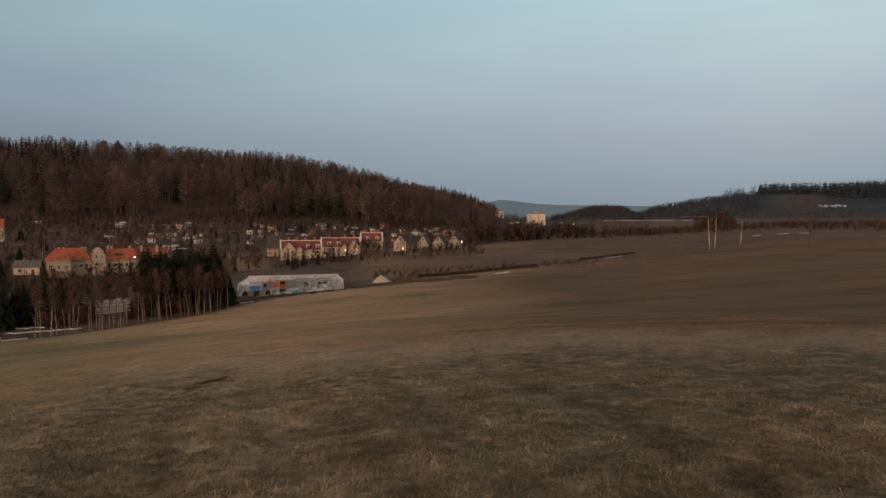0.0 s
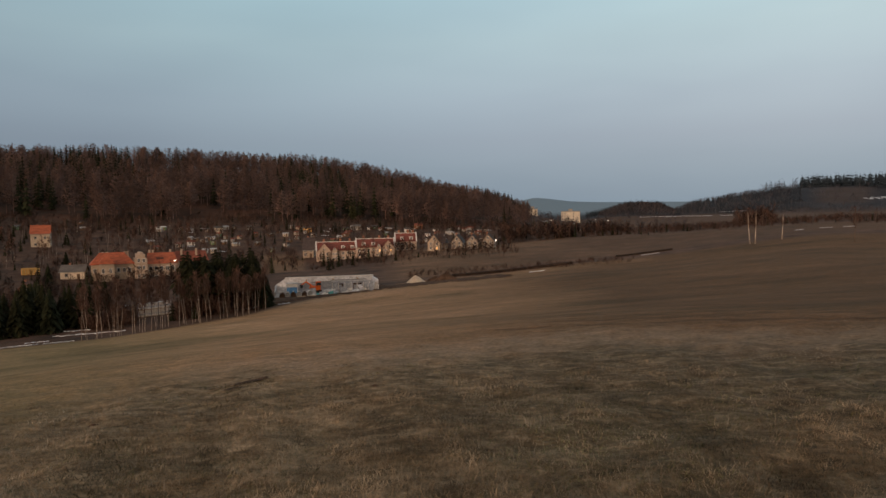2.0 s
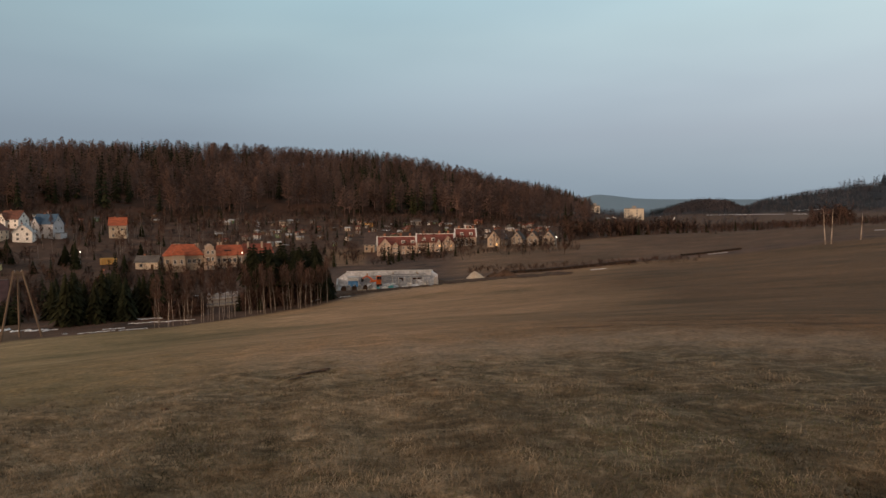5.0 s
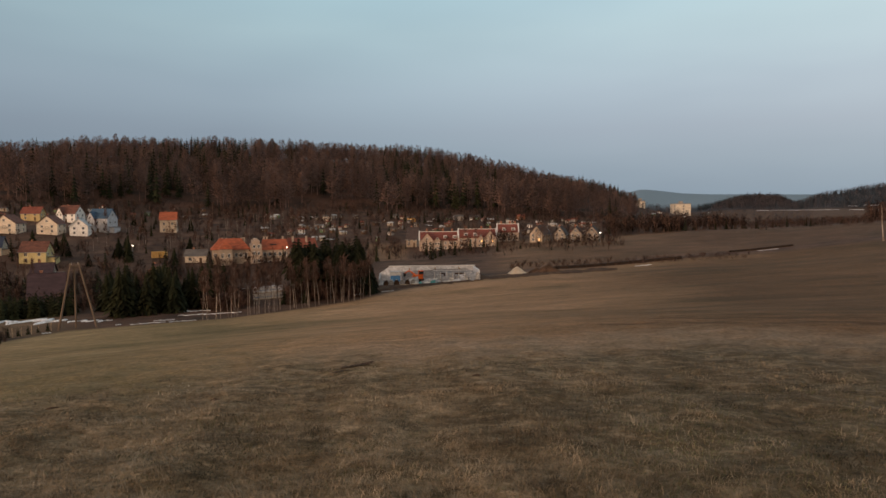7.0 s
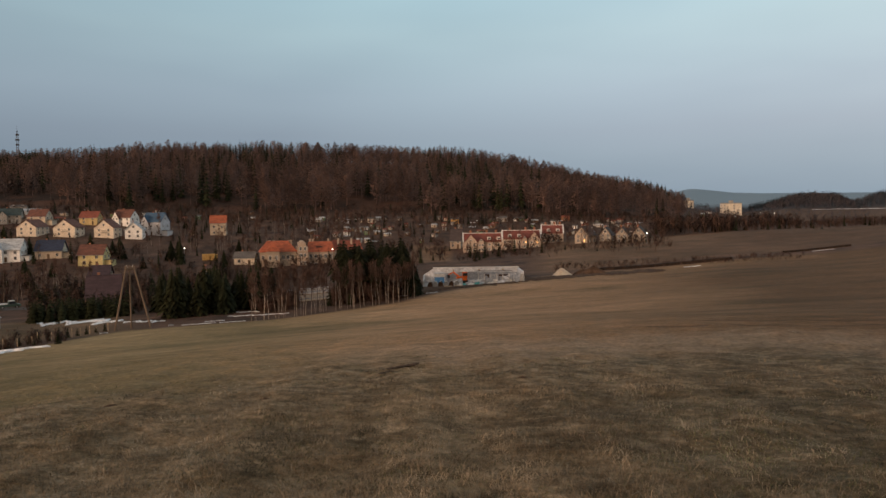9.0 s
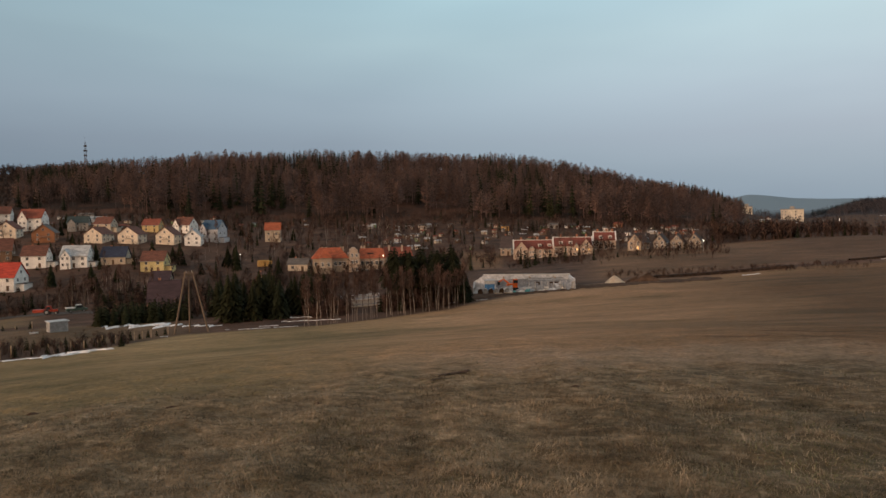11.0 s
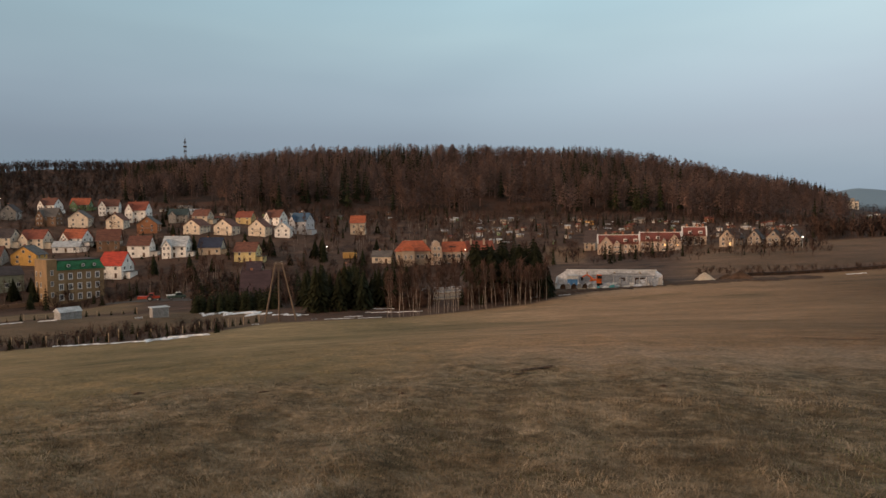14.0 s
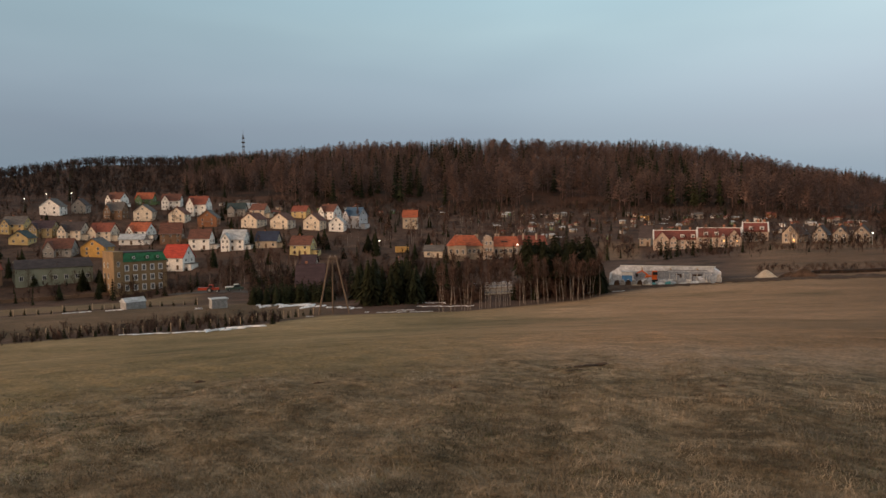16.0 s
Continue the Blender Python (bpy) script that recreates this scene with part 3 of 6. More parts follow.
def spruce_shape(g, layers=9, wide=0.17):
    """A spruce, one unit high: drooping tiers of boughs with a ragged rim."""
    t = trunk_tris(0.014, 0.004, 0, 0.9, 3)
    for k in range(layers):
        f = k / (layers - 1)
        z, rad = 0.10 + 0.86 * f, wide * (1 - f) ** 0.8 + 0.012
        n, turn = 9, g.uniform(0, 1)
        for i in range(n):
            a = (i + turn) * math.tau / n
            rr = rad * g.uniform(0.65, 1.2)
            w = 0.5
            top = (0, 0, z + 0.10 * (1 - 0.5 * f))
            out = (rr * math.cos(a), rr * math.sin(a), z - rr * g.uniform(0.15, 0.55))
            l, r = ((rr * 0.62 * math.cos(a + s * w), rr * 0.62 * math.sin(a + s * w), z + 0.01) for s in (-1, 1))
            t += [top, l, out, top, out, r]
    return tri_list(t)


def bare_shape(g, limbs=9, spread=0.26, twigs=5, low=0.25, forks=True):
    """A leafless broad-leaved tree or shrub, one unit high: limbs that fork into fine twigs with gaps between."""
    t = trunk_tris(0.02, 0.009, 0, max(low, 0.3), 4) if forks else []
    for k in range(limbs):
        h = low + (0.62 - low) * g.random()
        a = g.uniform(0, math.tau)
        reach = spread * g.uniform(0.35, 1.0)
        tip = np.array((reach * math.cos(a), reach * math.sin(a), min(1.0, h + g.uniform(0.2, 0.5))))
        base = np.array((0, 0, h * 0.8 if forks else 0.0))
        spray(t, base, tip, 0.016)
        for i in range(twigs):
            s = base + (tip - base) * g.uniform(0.4, 1.0)
            d = np.array((g.normal(0, 0.09), g.normal(0, 0.09), g.uniform(0.0, 0.16)))
            spray(t, s, s + d, 0.03)
    return tri_list(t)


def tree_tone(g):
    """The own tone of one plant: lighter or darker, redder or greyer."""
    light, warm = g.uniform(0.72, 1.28), g.uniform(-0.07, 0.07)
    return light * (1 + warm), light, light * (1 - warm), 1.0


def outward(v, turn=(1, 0)):
    """Direction away from the stem and somewhat upwards, for each point of a plant turned about its stem."""
    c, s = turn
    w = np.stack([v[:, 0] * c - v[:, 1] * s, v[:, 0] * s + v[:, 1] * c, np.zeros(len(v))], -1)
    w = w / (np.linalg.norm(w, axis=1, keepdims=True) + 0.03)
    w[:, 2] = 0.55
    return w / np.linalg.norm(w, axis=1, keepdims=True)


def tint_layer(ob, tones):
    layer = ob.data.color_attributes.new("tint", "FLOAT_COLOR", "POINT")
    layer.data.foreach_set("color", np.asarray(tones, dtype=np.float32).ravel())


def plant(name, shapes, places, heights, mats, label, category, slot=None, spread=None):
    """Many trees as one joined stand. shapes[k] is used with mats[slot of k]."""
    allv, allf, idx, tone, ways, base = [], [], [], [], [], 0
    pick = slot if slot is not None else rng.integers(0, len(shapes), len(places))
    for (x, y, z), h, k in zip(places, heights, pick):
        v, f, m = shapes[k]
        a = rng.uniform(0, math.tau)
        c, s = math.cos(a) * h, math.sin(a) * h
        w = np.empty_like(v)
        w[:, 0], w[:, 1], w[:, 2] = v[:, 0] * c - v[:, 1] * s + x, v[:, 0] * s + v[:, 1] * c + y, v[:, 2] * h + z
        allv.append(w), allf.append(f + base), idx.append(np.full(len(f), m))
        tone.append(np.tile(tree_tone(rng), (len(v), 1)))
        ways.append(outward(v, (c / h, s / h)))
        base += len(v)
    ob = mesh_object(name, np.concatenate(allv), np.concatenate(allf), mats, mat_index=np.concatenate(idx))
    tint_layer(ob, np.concatenate(tone))
    ob.data.attributes.new("outward", "FLOAT_VECTOR", "POINT").data.foreach_set("vector", np.concatenate(ways).astype(np.float32).ravel())
    return tagged(ob, label, category, kind="stuff")


def scatter(n, az0, az1, r0, r1, keep=None):
    """Places on the ground in a sector, even by area."""
    az = rng.uniform(az0, az1, n)
    r = np.sqrt(rng.uniform(r0 * r0, r1 * r1, n))
    if keep is not None:
        ok = keep(az, r)
        az, r = az[ok], r[ok]
    x, y = r * np.sin(np.radians(az)), r * np.cos(np.radians(az))
    return az, r, np.stack([x, y, landform(x, y) - 0.15], -1)


# ---------------------------------------------------------------- houses
def window(parent, x, z, w, h, y, side=None, lit=False, bars=True, t=0.12):
    """A framed window, proud of a wall at local y (facing -y), or turned by the matrix side."""
    m = side or Matrix.Identity(4)
    s = Shape()
    for a in ((x - w / 2, x + w / 2, z, z + t), (x - w / 2, x + w / 2, z + h - t, z + h), (x - w / 2, x - w / 2 + t, z + t, z + h - t), (x + w / 2 - t, x + w / 2, z + t, z + h - t)):
        s.box(a[0], a[1], y - 0.07, y + 0.05, a[2], a[3], m)
    if bars:
        s.box(x - 0.04, x + 0.04, y - 0.06, y + 0.05, z + t, z + h - t, m)
    win = s.make("window", FRAME, parent)
    Shape().box(x - w / 2 + t, x + w / 2 - t, y - 0.03, y + 0.04, z + t, z + h - t, m).make("pane", LIT if lit else GLASS, win, "warmly lit pane" if lit else "")
    return win


def chimney(parent, x, y, z0, z1, w=0.6, mat=None):
    s = Shape().box(x - w / 2, x + w / 2, y - w / 2, y + w / 2, z0, z1)
    s.box(x - w / 2 - 0.08, x + w / 2 + 0.08, y - w / 2 - 0.08, y + w / 2 + 0.08, z1, z1 + 0.14)
    s.make("chimney", mat or BRICK, parent)


GABLE = "gable"
YARDS = []


def house(az, r, w, d, eaves, ridge, turn, wall, roof, label, face="eaves", lit=-1, dormer=0, stacks=1, group="village houses", hip=0.0, floors=2, sink=0.4):
    """A pitched-roof house. face: whether its eaves or its gable looks to the viewer before the turn."""
    if face != GABLE:
        turn = -1.35 * turn
    ob = thing("house", az, r, turn + (90 if face == GABLE else 0), label, "house", group, sink)
    if group == "village houses":
        ob.scale = (0.89, 0.89, 0.89)
    half, rise = d / 2, ridge - eaves
    YARDS.append((az, r))
    odd = int(abs(az) * 10) % 2
    if face == GABLE and floors > 1 and odd and group == "village houses":
        # a balcony across the middle of the gable
        side = Matrix.Rotation(radians(-90), 4, "Z")
        s = Shape().box(-1.7, 1.7, -w / 2 - 1.2, -w / 2, 2.75, 2.9, side)
        bal = s.make("balcony", GREYW, ob)
        s = Shape().box(-1.7, 1.7, -w / 2 - 1.2, -w / 2 - 1.14, 3.75, 3.83, side)
        for k in range(9):
            s.box(-1.7 + k * 0.42, -1.66 + k * 0.42, -w / 2 - 1.19, -w / 2 - 1.15, 2.9, 3.75, side)
        s.make("railing", WOODDOOR, bal)
    if face != GABLE and w >= 11 and floors > 1 and group == "village houses":
        wing(ob, -w / 2 + 0.3, -w / 2 + 0.42 * w, -half - 1.5, 0.0, eaves - 0.4, ridge - 1.0 - 0.4 * odd, wall, roof)
    if group == "village houses" and odd:
        # a low garage or porch against the side
        s = Shape().box(w / 2 - 0.05, w / 2 + 3.0, -half * 0.7, half * 0.5, -1.5, 2.5)
        ann = s.make("annex", wall, ob)
        Shape().box(w / 2, w / 2 + 3.3, -half * 0.7 - 0.3, half * 0.5 + 0.2, 2.5, 2.72).make("annex_roof", R_GREY, ann)
    # walls: a solid block with gables, ridge along x
    m = Matrix.Rotation(radians(90), 4, "Z")
    Shape().prism([(-half, -1.5), (half, -1.5), (half, eaves), (0, ridge - 0.12), (-half, eaves)], -w / 2, w / 2, m).make("wall", wall, ob)
    # roof: two thick slopes with overhang
    over, th = 0.45, 0.22
    drop = rise / half * over
    s = Shape()
    for sgn in (-1, 1):
        hx = hip * w / 2
        e0, e1 = (-w / 2 - over, w / 2 + over)
        k0, k1 = (e0 + hx, e1 - hx)
        yo = sgn * (half + over)
        p = [(e0, yo, eaves - drop), (e1, yo, eaves - drop), (k1, 0, ridge), (k0, 0, ridge)]
        q = [(x, y, z + th) for x, y, z in p]
        f = [(0, 1, 2, 3), (7, 6, 5, 4), (0, 4, 5, 1), (1, 5, 6, 2), (2, 6, 7, 3), (3, 7, 4, 0)]
        s.add(p + q, f)
    top = s.make("roof", roof, ob)
    Shape().tube((-w / 2 - 0.3, 0, ridge + th), (w / 2 + 0.3, 0, ridge + th), 0.14, 0.14, 5).make("ridge_cap", roof, top)
    s = Shape()
    s.box(-w / 2 - over, w / 2 + over, -half - over - 0.14, -half - over, eaves - drop, eaves - drop + 0.14)
    s.make("gutter", STEEL, top)
    for k in range(stacks):
        chimney(ob, w * (-0.18 + 0.42 * k), d * 0.08, ridge - 0.9, ridge + 0.75)
    # windows on the two long sides and on both gables
    n = max(2, int(w / 3.4))
    count = 0
    for fl in range(floors):
        z = 0.95 + fl * (eaves - 0.5) / floors
        if z + 1.2 > eaves:
            break
        for k in range(n):
            x = (k + 0.5) / n * w - w / 2
            if fl == 0 and k == n // 2 and face != GABLE:
                Shape().box(x - 0.5, x + 0.5, -half - 0.06, -half + 0.04, 0, 2.05).make("door", WOODDOOR, ob)
            else:
                window(ob, x, z, 1.15, 1.35, -half, lit=count == lit, t=0.07)
            count += 1
    for sgn in (-1, 1):
        side = Matrix.Rotation(radians(90 * sgn), 4, "Z")
        for fl in range(floors):
            z = 0.95 + fl * (eaves - 0.5) / floors
            for x in (-d * 0.24, d * 0.24):
                window(ob, x, z, 1.1, 1.3, -w / 2, side, lit=(lit == 90 and sgn < 0 and x > 0 and fl == 0), t=0.07)
        if rise > 2.2:
            window(ob, 0, eaves + rise * 0.22, 1.1, 1.2, -w / 2, side, t=0.07)
    for k in range(dormer):
        x = (k + 0.5) / dormer * w * 0.8 - w * 0.4
        zz = eaves + rise * 0.25
        yy = -half * 0.75
        sh = Shape().box(x - 0.9, x + 0.9, yy - 0.25, yy + half * 0.62, zz - 0.6, zz + 1.35)
        dm = sh.make("dormer", wall, ob)
        Shape().add([(x - 1.15, yy - 0.5, zz + 1.3), (x + 1.15, yy - 0.5, zz + 1.3), (x + 1.15, yy + half * 0.7, zz + 1.75), (x - 1.15, yy + half * 0.7, zz + 1.75),
                     (x - 1.15, yy - 0.5, zz + 1.45), (x + 1.15, yy - 0.5, zz + 1.45), (x + 1.15, yy + half * 0.7, zz + 1.9), (x - 1.15, yy + half * 0.7, zz + 1.9)],
                    [(3, 2, 1, 0), (4, 5, 6, 7), (0, 1, 5, 4), (1, 2, 6, 5), (2, 3, 7, 6), (3, 0, 4, 7)]).make("dormer_roof", roof, dm)
        window(ob, x, zz + 0.05, 1.1, 1.1, yy - 0.25)
    return ob


def wing(ob, x0, x1, y0, y1, eaves, ridge, wall, roof, lit=False):
    """A gabled wing of a house, its gable looking to -y."""
    c, hw = (x0 + x1) / 2, (x1 - x0) / 2
    Shape().prism([(x0, -1.5), (x1, -1.5), (x1, eaves), (c, ridge), (x0, eaves)], y0, y1).make("wing", wall, ob)
    s = Shape()
    for sgn in (-1, 1):
        e = c + sgn * (hw + 0.35)
        dz = (ridge - eaves) / hw * 0.35
        p = [(e, y0 - 0.3, eaves - dz), (c, y0 - 0.3, ridge + 0.05), (c, y1, ridge + 0.05), (e, y1, eaves - dz)]
        s.add(p + [(x, y, z + 0.2) for x, y, z in p], [(0, 1, 2, 3), (7, 6, 5, 4), (0, 4, 5, 1), (1, 5, 6, 2), (2, 6, 7, 3), (3, 7, 4, 0)])
    s.make("wing_roof", roof, ob)
    for z in (0.9, 3.6):
        if z + 1.2 < eaves + 0.5:
            for x in (c - hw * 0.45, c + hw * 0.45):
                window(ob, x, z, 1.0, 1.3, y0, lit=lit and z > 3 and x > c)
    window(ob, c, eaves + 0.4, 0.9, 1.1, y0)

# ---------------------------------------------------------------- woods
def shapes_of(maker, n, slot, seed, **kw):
    g = np.random.default_rng(seed)
    return [(*maker(g, **kw), slot) for _ in range(n)]


def main_wood():
    mix = shapes_of(larch_shape, 7, 0, 1) + shapes_of(spruce_shape, 4, 1, 2)
    az, r, p = scatter(3700, -52, 4.6, 440, 800, lambda a, q: q > 455 + 14 * np.sin(a * 0.5) + 12 * np.sin(a * 1.3) + np.interp(a, [-52, -45, -6, 5], [55, 15, 0, -10]))
    dark = lumps(p[:, 0], p[:, 1], 33.0) + 0.6 * rng.normal(size=len(r)) > np.interp(az, [-52, -36, -30, 5], [0.5, 0.6, 0.7, 0.75]) - 0.3 * ease(r, 600, 760)
    slot = np.where(dark, rng.integers(7, 11, len(r)), rng.integers(0, 7, len(r)))
    h = rng.uniform(16, 23.5, len(r)) * (1 + 0.12 * lumps(p[:, 1], p[:, 0], 21.0)) * np.interp(az, [-52, -40, -5, 0, 4.6], [0.75, 1, 1, 0.85, 0.6])
    plant("larch_forest", mix, p, h, [LARCH, SPRUCE], "dense reddish-brown leafless larch forest with scattered dark spruces", "forest", slot)


def far_woods():
    bare = shapes_of(bare_shape, 4, 0, 3, spread=0.3, limbs=8, twigs=3) + shapes_of(spruce_shape, 2, 1, 4)
    az, r, p = scatter(2500, -78, -46, 480, 1060)
    slot = np.where(rng.random(len(r)) < 0.03, rng.integers(4, 6, len(r)), rng.integers(0, 4, len(r)))
    plant("bare_woodland", bare, p, rng.uniform(9, 14, len(r)), [WOODTWIGS, SPRUCE], "leafless brown woodland on a distant hill", "woodland", slot)
    con = shapes_of(spruce_shape, 4, 0, 5, layers=5, wide=0.25)
    az, r, p = scatter(1600, 25.2, 46, 1130, 1420, lambda a, q: q > np.interp(a, [25, 28.5, 31, 40], [1240, 1235, 1140, 1130]))
    plant("spruce_wood", con, p, rng.uniform(17, 23, len(r)), [HAZYWOOD], "hazy dark blue-green spruce wood on a far ridge", "forest")
    far_bare = shapes_of(bare_shape, 4, 0, 35, spread=0.45, limbs=7, twigs=2, low=0.05)
    az, r, p = scatter(1100, 10.2, 16.4, 900, 1380)
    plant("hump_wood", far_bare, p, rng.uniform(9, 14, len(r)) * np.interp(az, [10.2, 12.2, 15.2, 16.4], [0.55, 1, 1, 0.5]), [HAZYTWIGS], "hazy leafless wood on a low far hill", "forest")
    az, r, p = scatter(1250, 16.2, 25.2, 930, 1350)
    plant("ridge_wood", far_bare + [(v, f, 1) for v, f, _ in con], p, rng.uniform(4, 10, len(r)), [HAZYTWIGS, HAZYWOOD], "hazy low wood along the far ridge", "forest")
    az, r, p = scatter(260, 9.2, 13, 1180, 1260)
    plant("far_wood", con, p, rng.uniform(7, 13, len(r)), [HAZYWOOD], "hazy dark wood on low far ground", "forest")
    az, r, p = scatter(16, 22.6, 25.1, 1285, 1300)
    plant("ridge_trees", far_bare + [(v, f, 1) for v, f, _ in con], p, rng.uniform(15, 20, len(r)), [HAZYTWIGS, HAZYWOOD], "single tall trees standing on the far ridge", "trees")
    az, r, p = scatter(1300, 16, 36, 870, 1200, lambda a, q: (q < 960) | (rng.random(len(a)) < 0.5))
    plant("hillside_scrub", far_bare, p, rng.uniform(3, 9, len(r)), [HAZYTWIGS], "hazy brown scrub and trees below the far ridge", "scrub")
    brush = shapes_of(bare_shape, 5, 0, 6, limbs=8, spread=0.4, low=0.06, twigs=3) + shapes_of(spruce_shape, 2, 1, 8)
    az, r, p = scatter(1900, 2.2, 45, 312, 400, lambda a, q: (q < 345) | (rng.random(len(a)) < 0.5))
    slot = np.where(rng.random(len(r)) < 0.08, rng.integers(5, 7, len(r)), rng.integers(0, 5, len(r)))
    plant("valley_brush", brush, p, rng.uniform(0.55, 1.1, len(r)) * np.interp(az, [2, 6, 11, 14, 19, 24, 34], [9.5, 9.0, 7.5, 5.5, 4.0, 3.6, 4.2]), [TWIGS, SPRUCE], "dark leafless trees and shrubs behind the upper field", "brush", slot)
    az, r, p = scatter(480, 3, 17, 430, 840)
    plant("plain_scrub", far_bare, p, rng.uniform(3.0, 9.0, len(r)), [HAZYTWIGS], "hazy leafless scrub on the far flat ground", "scrub")
    az, r, p = scatter(70, 20.6, 23.6, 400, 470)
    plant("tall_scrub", brush[:5], p, rng.uniform(5.0, 12.0, len(r)), [TWIGS], "clump of tall leafless brown trees", "trees")


main_wood()
far_woods()


# ---------------------------------------------------------------- village houses
house(-61.2, 427, 9, 12, 5.6, 10.0, -28, WHITE, R_GREY, "white rendered house with a dark grey tiled roof", GABLE)
house(-59.4, 432, 8, 8.5, 5.2, 9.2, -22, GREYW, R_DARK, "grey rendered house with a dark roof", GABLE)
house(-56.9, 462, 11, 9, 5.8, 10.2, 28, WHITE, R_BROWN, "white house with a brown-red tiled roof")
house(-57.0, 412, 11, 9, 5.6, 10.2, 20, BROWNW, R_GREY, "dark brown house with a grey roof")
house(-54.9, 472, 12, 9, 4.6, 8.8, 14, GREENW, R_ORANGE, "green house under an orange-red roof")
house(-55.0, 405, 9, 11, 5.4, 9.6, -20, CREAM, R_GREY, "cream house with a grey roof and a balcony", GABLE)
house(-53.0, 440, 12, 9, 6.0, 10.2, 10, WHITE, R_BROWN, "white house with a brown-red roof")
house(-51.0, 412, 12.5, 10, 7.2, 12.2, 18, WHITE, R_RED, "tall white house with a red tiled roof")
house(-52.5, 394, 9, 10, 5.2, 9.2, -24, CREAM, R_BROWN, "cream house with a small red roof", GABLE)
house(-50.3, 377, 10, 11, 5.2, 9.6, -14, RUST, R_GREY, "unrendered rust-brown house with a grey roof", GABLE)
house(-63.5, 378, 11.5, 9, 5.2, 9.0, 22, YELLOW, R_GREY, "yellow house with a grey roof")
house(-61.8, 366, 11.5, 9, 5.0, 8.6, 20, OLIVE, R_PLUM, "olive-yellow house with a purple-grey roof")
house(-59.9, 358, 12, 9, 4.8, 9.0, 24, CREAM, R_DARK, "cream house with a dark roof")
house(-57.9, 354, 12, 9, 4.6, 8.8, 24, CREAM, R_RED, "cream house with a red roof")
house(-55.3, 350, 11.5, 9, 4.8, 9.0, 26, WHITE, R_ORANGE, "white house with an orange tiled roof", stacks=2)
house(-53.1, 336, 10.5, 9, 5.4, 10.6, 8, BROWNW, R_BROWN, "brown house with a brown-red roof")
house(-50.9, 316, 10, 9, 5.6, 9.8, 14, WHITE, R_BROWN, "white house with a brown roof")
house(-63.2, 350, 9, 9, 3.2, 6.6, -26, YELLOW, R_TEAL, "bright yellow gable house with a dark teal roof", GABLE, floors=1)
house(-60.8, 322, 12, 9, 3.8, 8.0, 16, GREYW, R_BROWN, "grey house with a brown-red roof")
house(-58.4, 319, 10, 11, 4.6, 8.4, -26, AMBER, R_GREY, "orange-yellow gable house with a dark grey roof", GABLE)
house(-55.9, 340, 12, 8, 2.8, 5.2, 12, WHITE, R_METAL, "low white house with a pale metal roof", floors=1)
house(-52.7, 282, 10, 9.5, 5.4, 10.6, 24, WHITE, R_BRIGHT, "white house with a bright red roof")
house(-48.1, 404, 11, 8.5, 4.6, 8.2, 8, GREYW, R_TEAL, "grey house with a green-grey roof")
house(-46.3, 396, 10, 8.5, 4.8, 8.6, 22, BEIGE, R_BROWN, "beige house with a brown roof")
house(-46.8, 365, 12, 10, 4.6, 8.2, -30, CREAM, R_BROWN, "cream house with a brown-red roof", GABLE)
house(-44.5, 357, 10, 11, 5.0, 9.0, -28, CREAM, R_BROWN, "cream house, its gable with a balcony, under a brown roof", GABLE)
house(-43.0, 394, 10, 8, 4.2, 7.6, 18, YELLOW, R_RED, "yellow house with a red roof")
house(-41.9, 354, 10, 10, 5.2, 9.4, -24, CREAM, R_BROWN, "cream gable-fronted house with a brown roof", GABLE)
house(-40.6, 392, 11, 9, 5.0, 9.4, 26, WHITE, R_BROWN, "white house with a brown-red roof and lean-to")
house(-40.0, 350, 9, 8.5, 5.0, 8.8, -12, WHITE, R_METAL, "small white gable house with a pale roof", GABLE)
house(-38.5, 362, 11, 9.5, 7.4, 12.2, 24, plaster("pale_grey", (0.55, 0.56, 0.60)), R_BLUE, "tall pale grey house with a blue roof")
house(-33.85, 363, 8.6, 8.5, 7.2, 11.2, 4, BEIGE, R_ORANGE, "tall beige house with an orange roof standing alone")
house(-48.3, 307, 11, 9.5, 5.4, 9.6, 14, WHITE, R_METAL, "white house with a pale grey roof and chimney")
house(-45.7, 306, 10.5, 9, 3.6, 7.8, 12, BEIGE, R_NAVY, "low house with a navy roof")
house(-42.9, 286, 10, 8.5, 5.0, 8.8, 16, plaster("lemon", (0.58, 0.48, 0.24)), R_BROWN, "pale yellow house with a brown-red roof", lit=5)
house(-42.5, 258, 7, 7, 3.2, 6.2, 10, BROWNW, R_PLUM, "low brown house with a dull plum roof")
house(-42.3, 186, 7.2, 7.5, 2.6, 8.4, 6, OCHRE, R_PLUM, "steep-roofed dark plum house with a lit window", lit=0, floors=1, group="valley houses")
house(-34.8, 240, 5, 5, 2.8, 5.4, -20, OCHRE, R_BROWN, "small house with a brown roof", GABLE, group="valley houses", floors=1, lit=90)
house(-31.8, 282, 8, 6, 3.0, 5.0, 10, CREAM, R_GREY, "small cream house with a grey roof", group="valley houses", floors=1)

# ---------------------------------------------------------------- large buildings
def slab_roof(ob, x0, x1, y0, y1, z0, z1, inset, roof, name="roof"):
    """A hipped or mansard roof block: a sloped solid from one rectangle to a smaller one above it."""
    i, j = inset
    p = [(x0, y0, z0), (x1, y0, z0), (x1, y1, z0), (x0, y1, z0), (x0 + i, y0 + j, z1), (x1 - i, y0 + j, z1), (x1 - i, y1 - j, z1), (x0 + i, y1 - j, z1)]
    return Shape().add(p, [(3, 2, 1, 0), (4, 5, 6, 7), (0, 1, 5, 4), (1, 2, 6, 5), (2, 3, 7, 6), (3, 0, 4, 7)]).make(name, roof, ob)


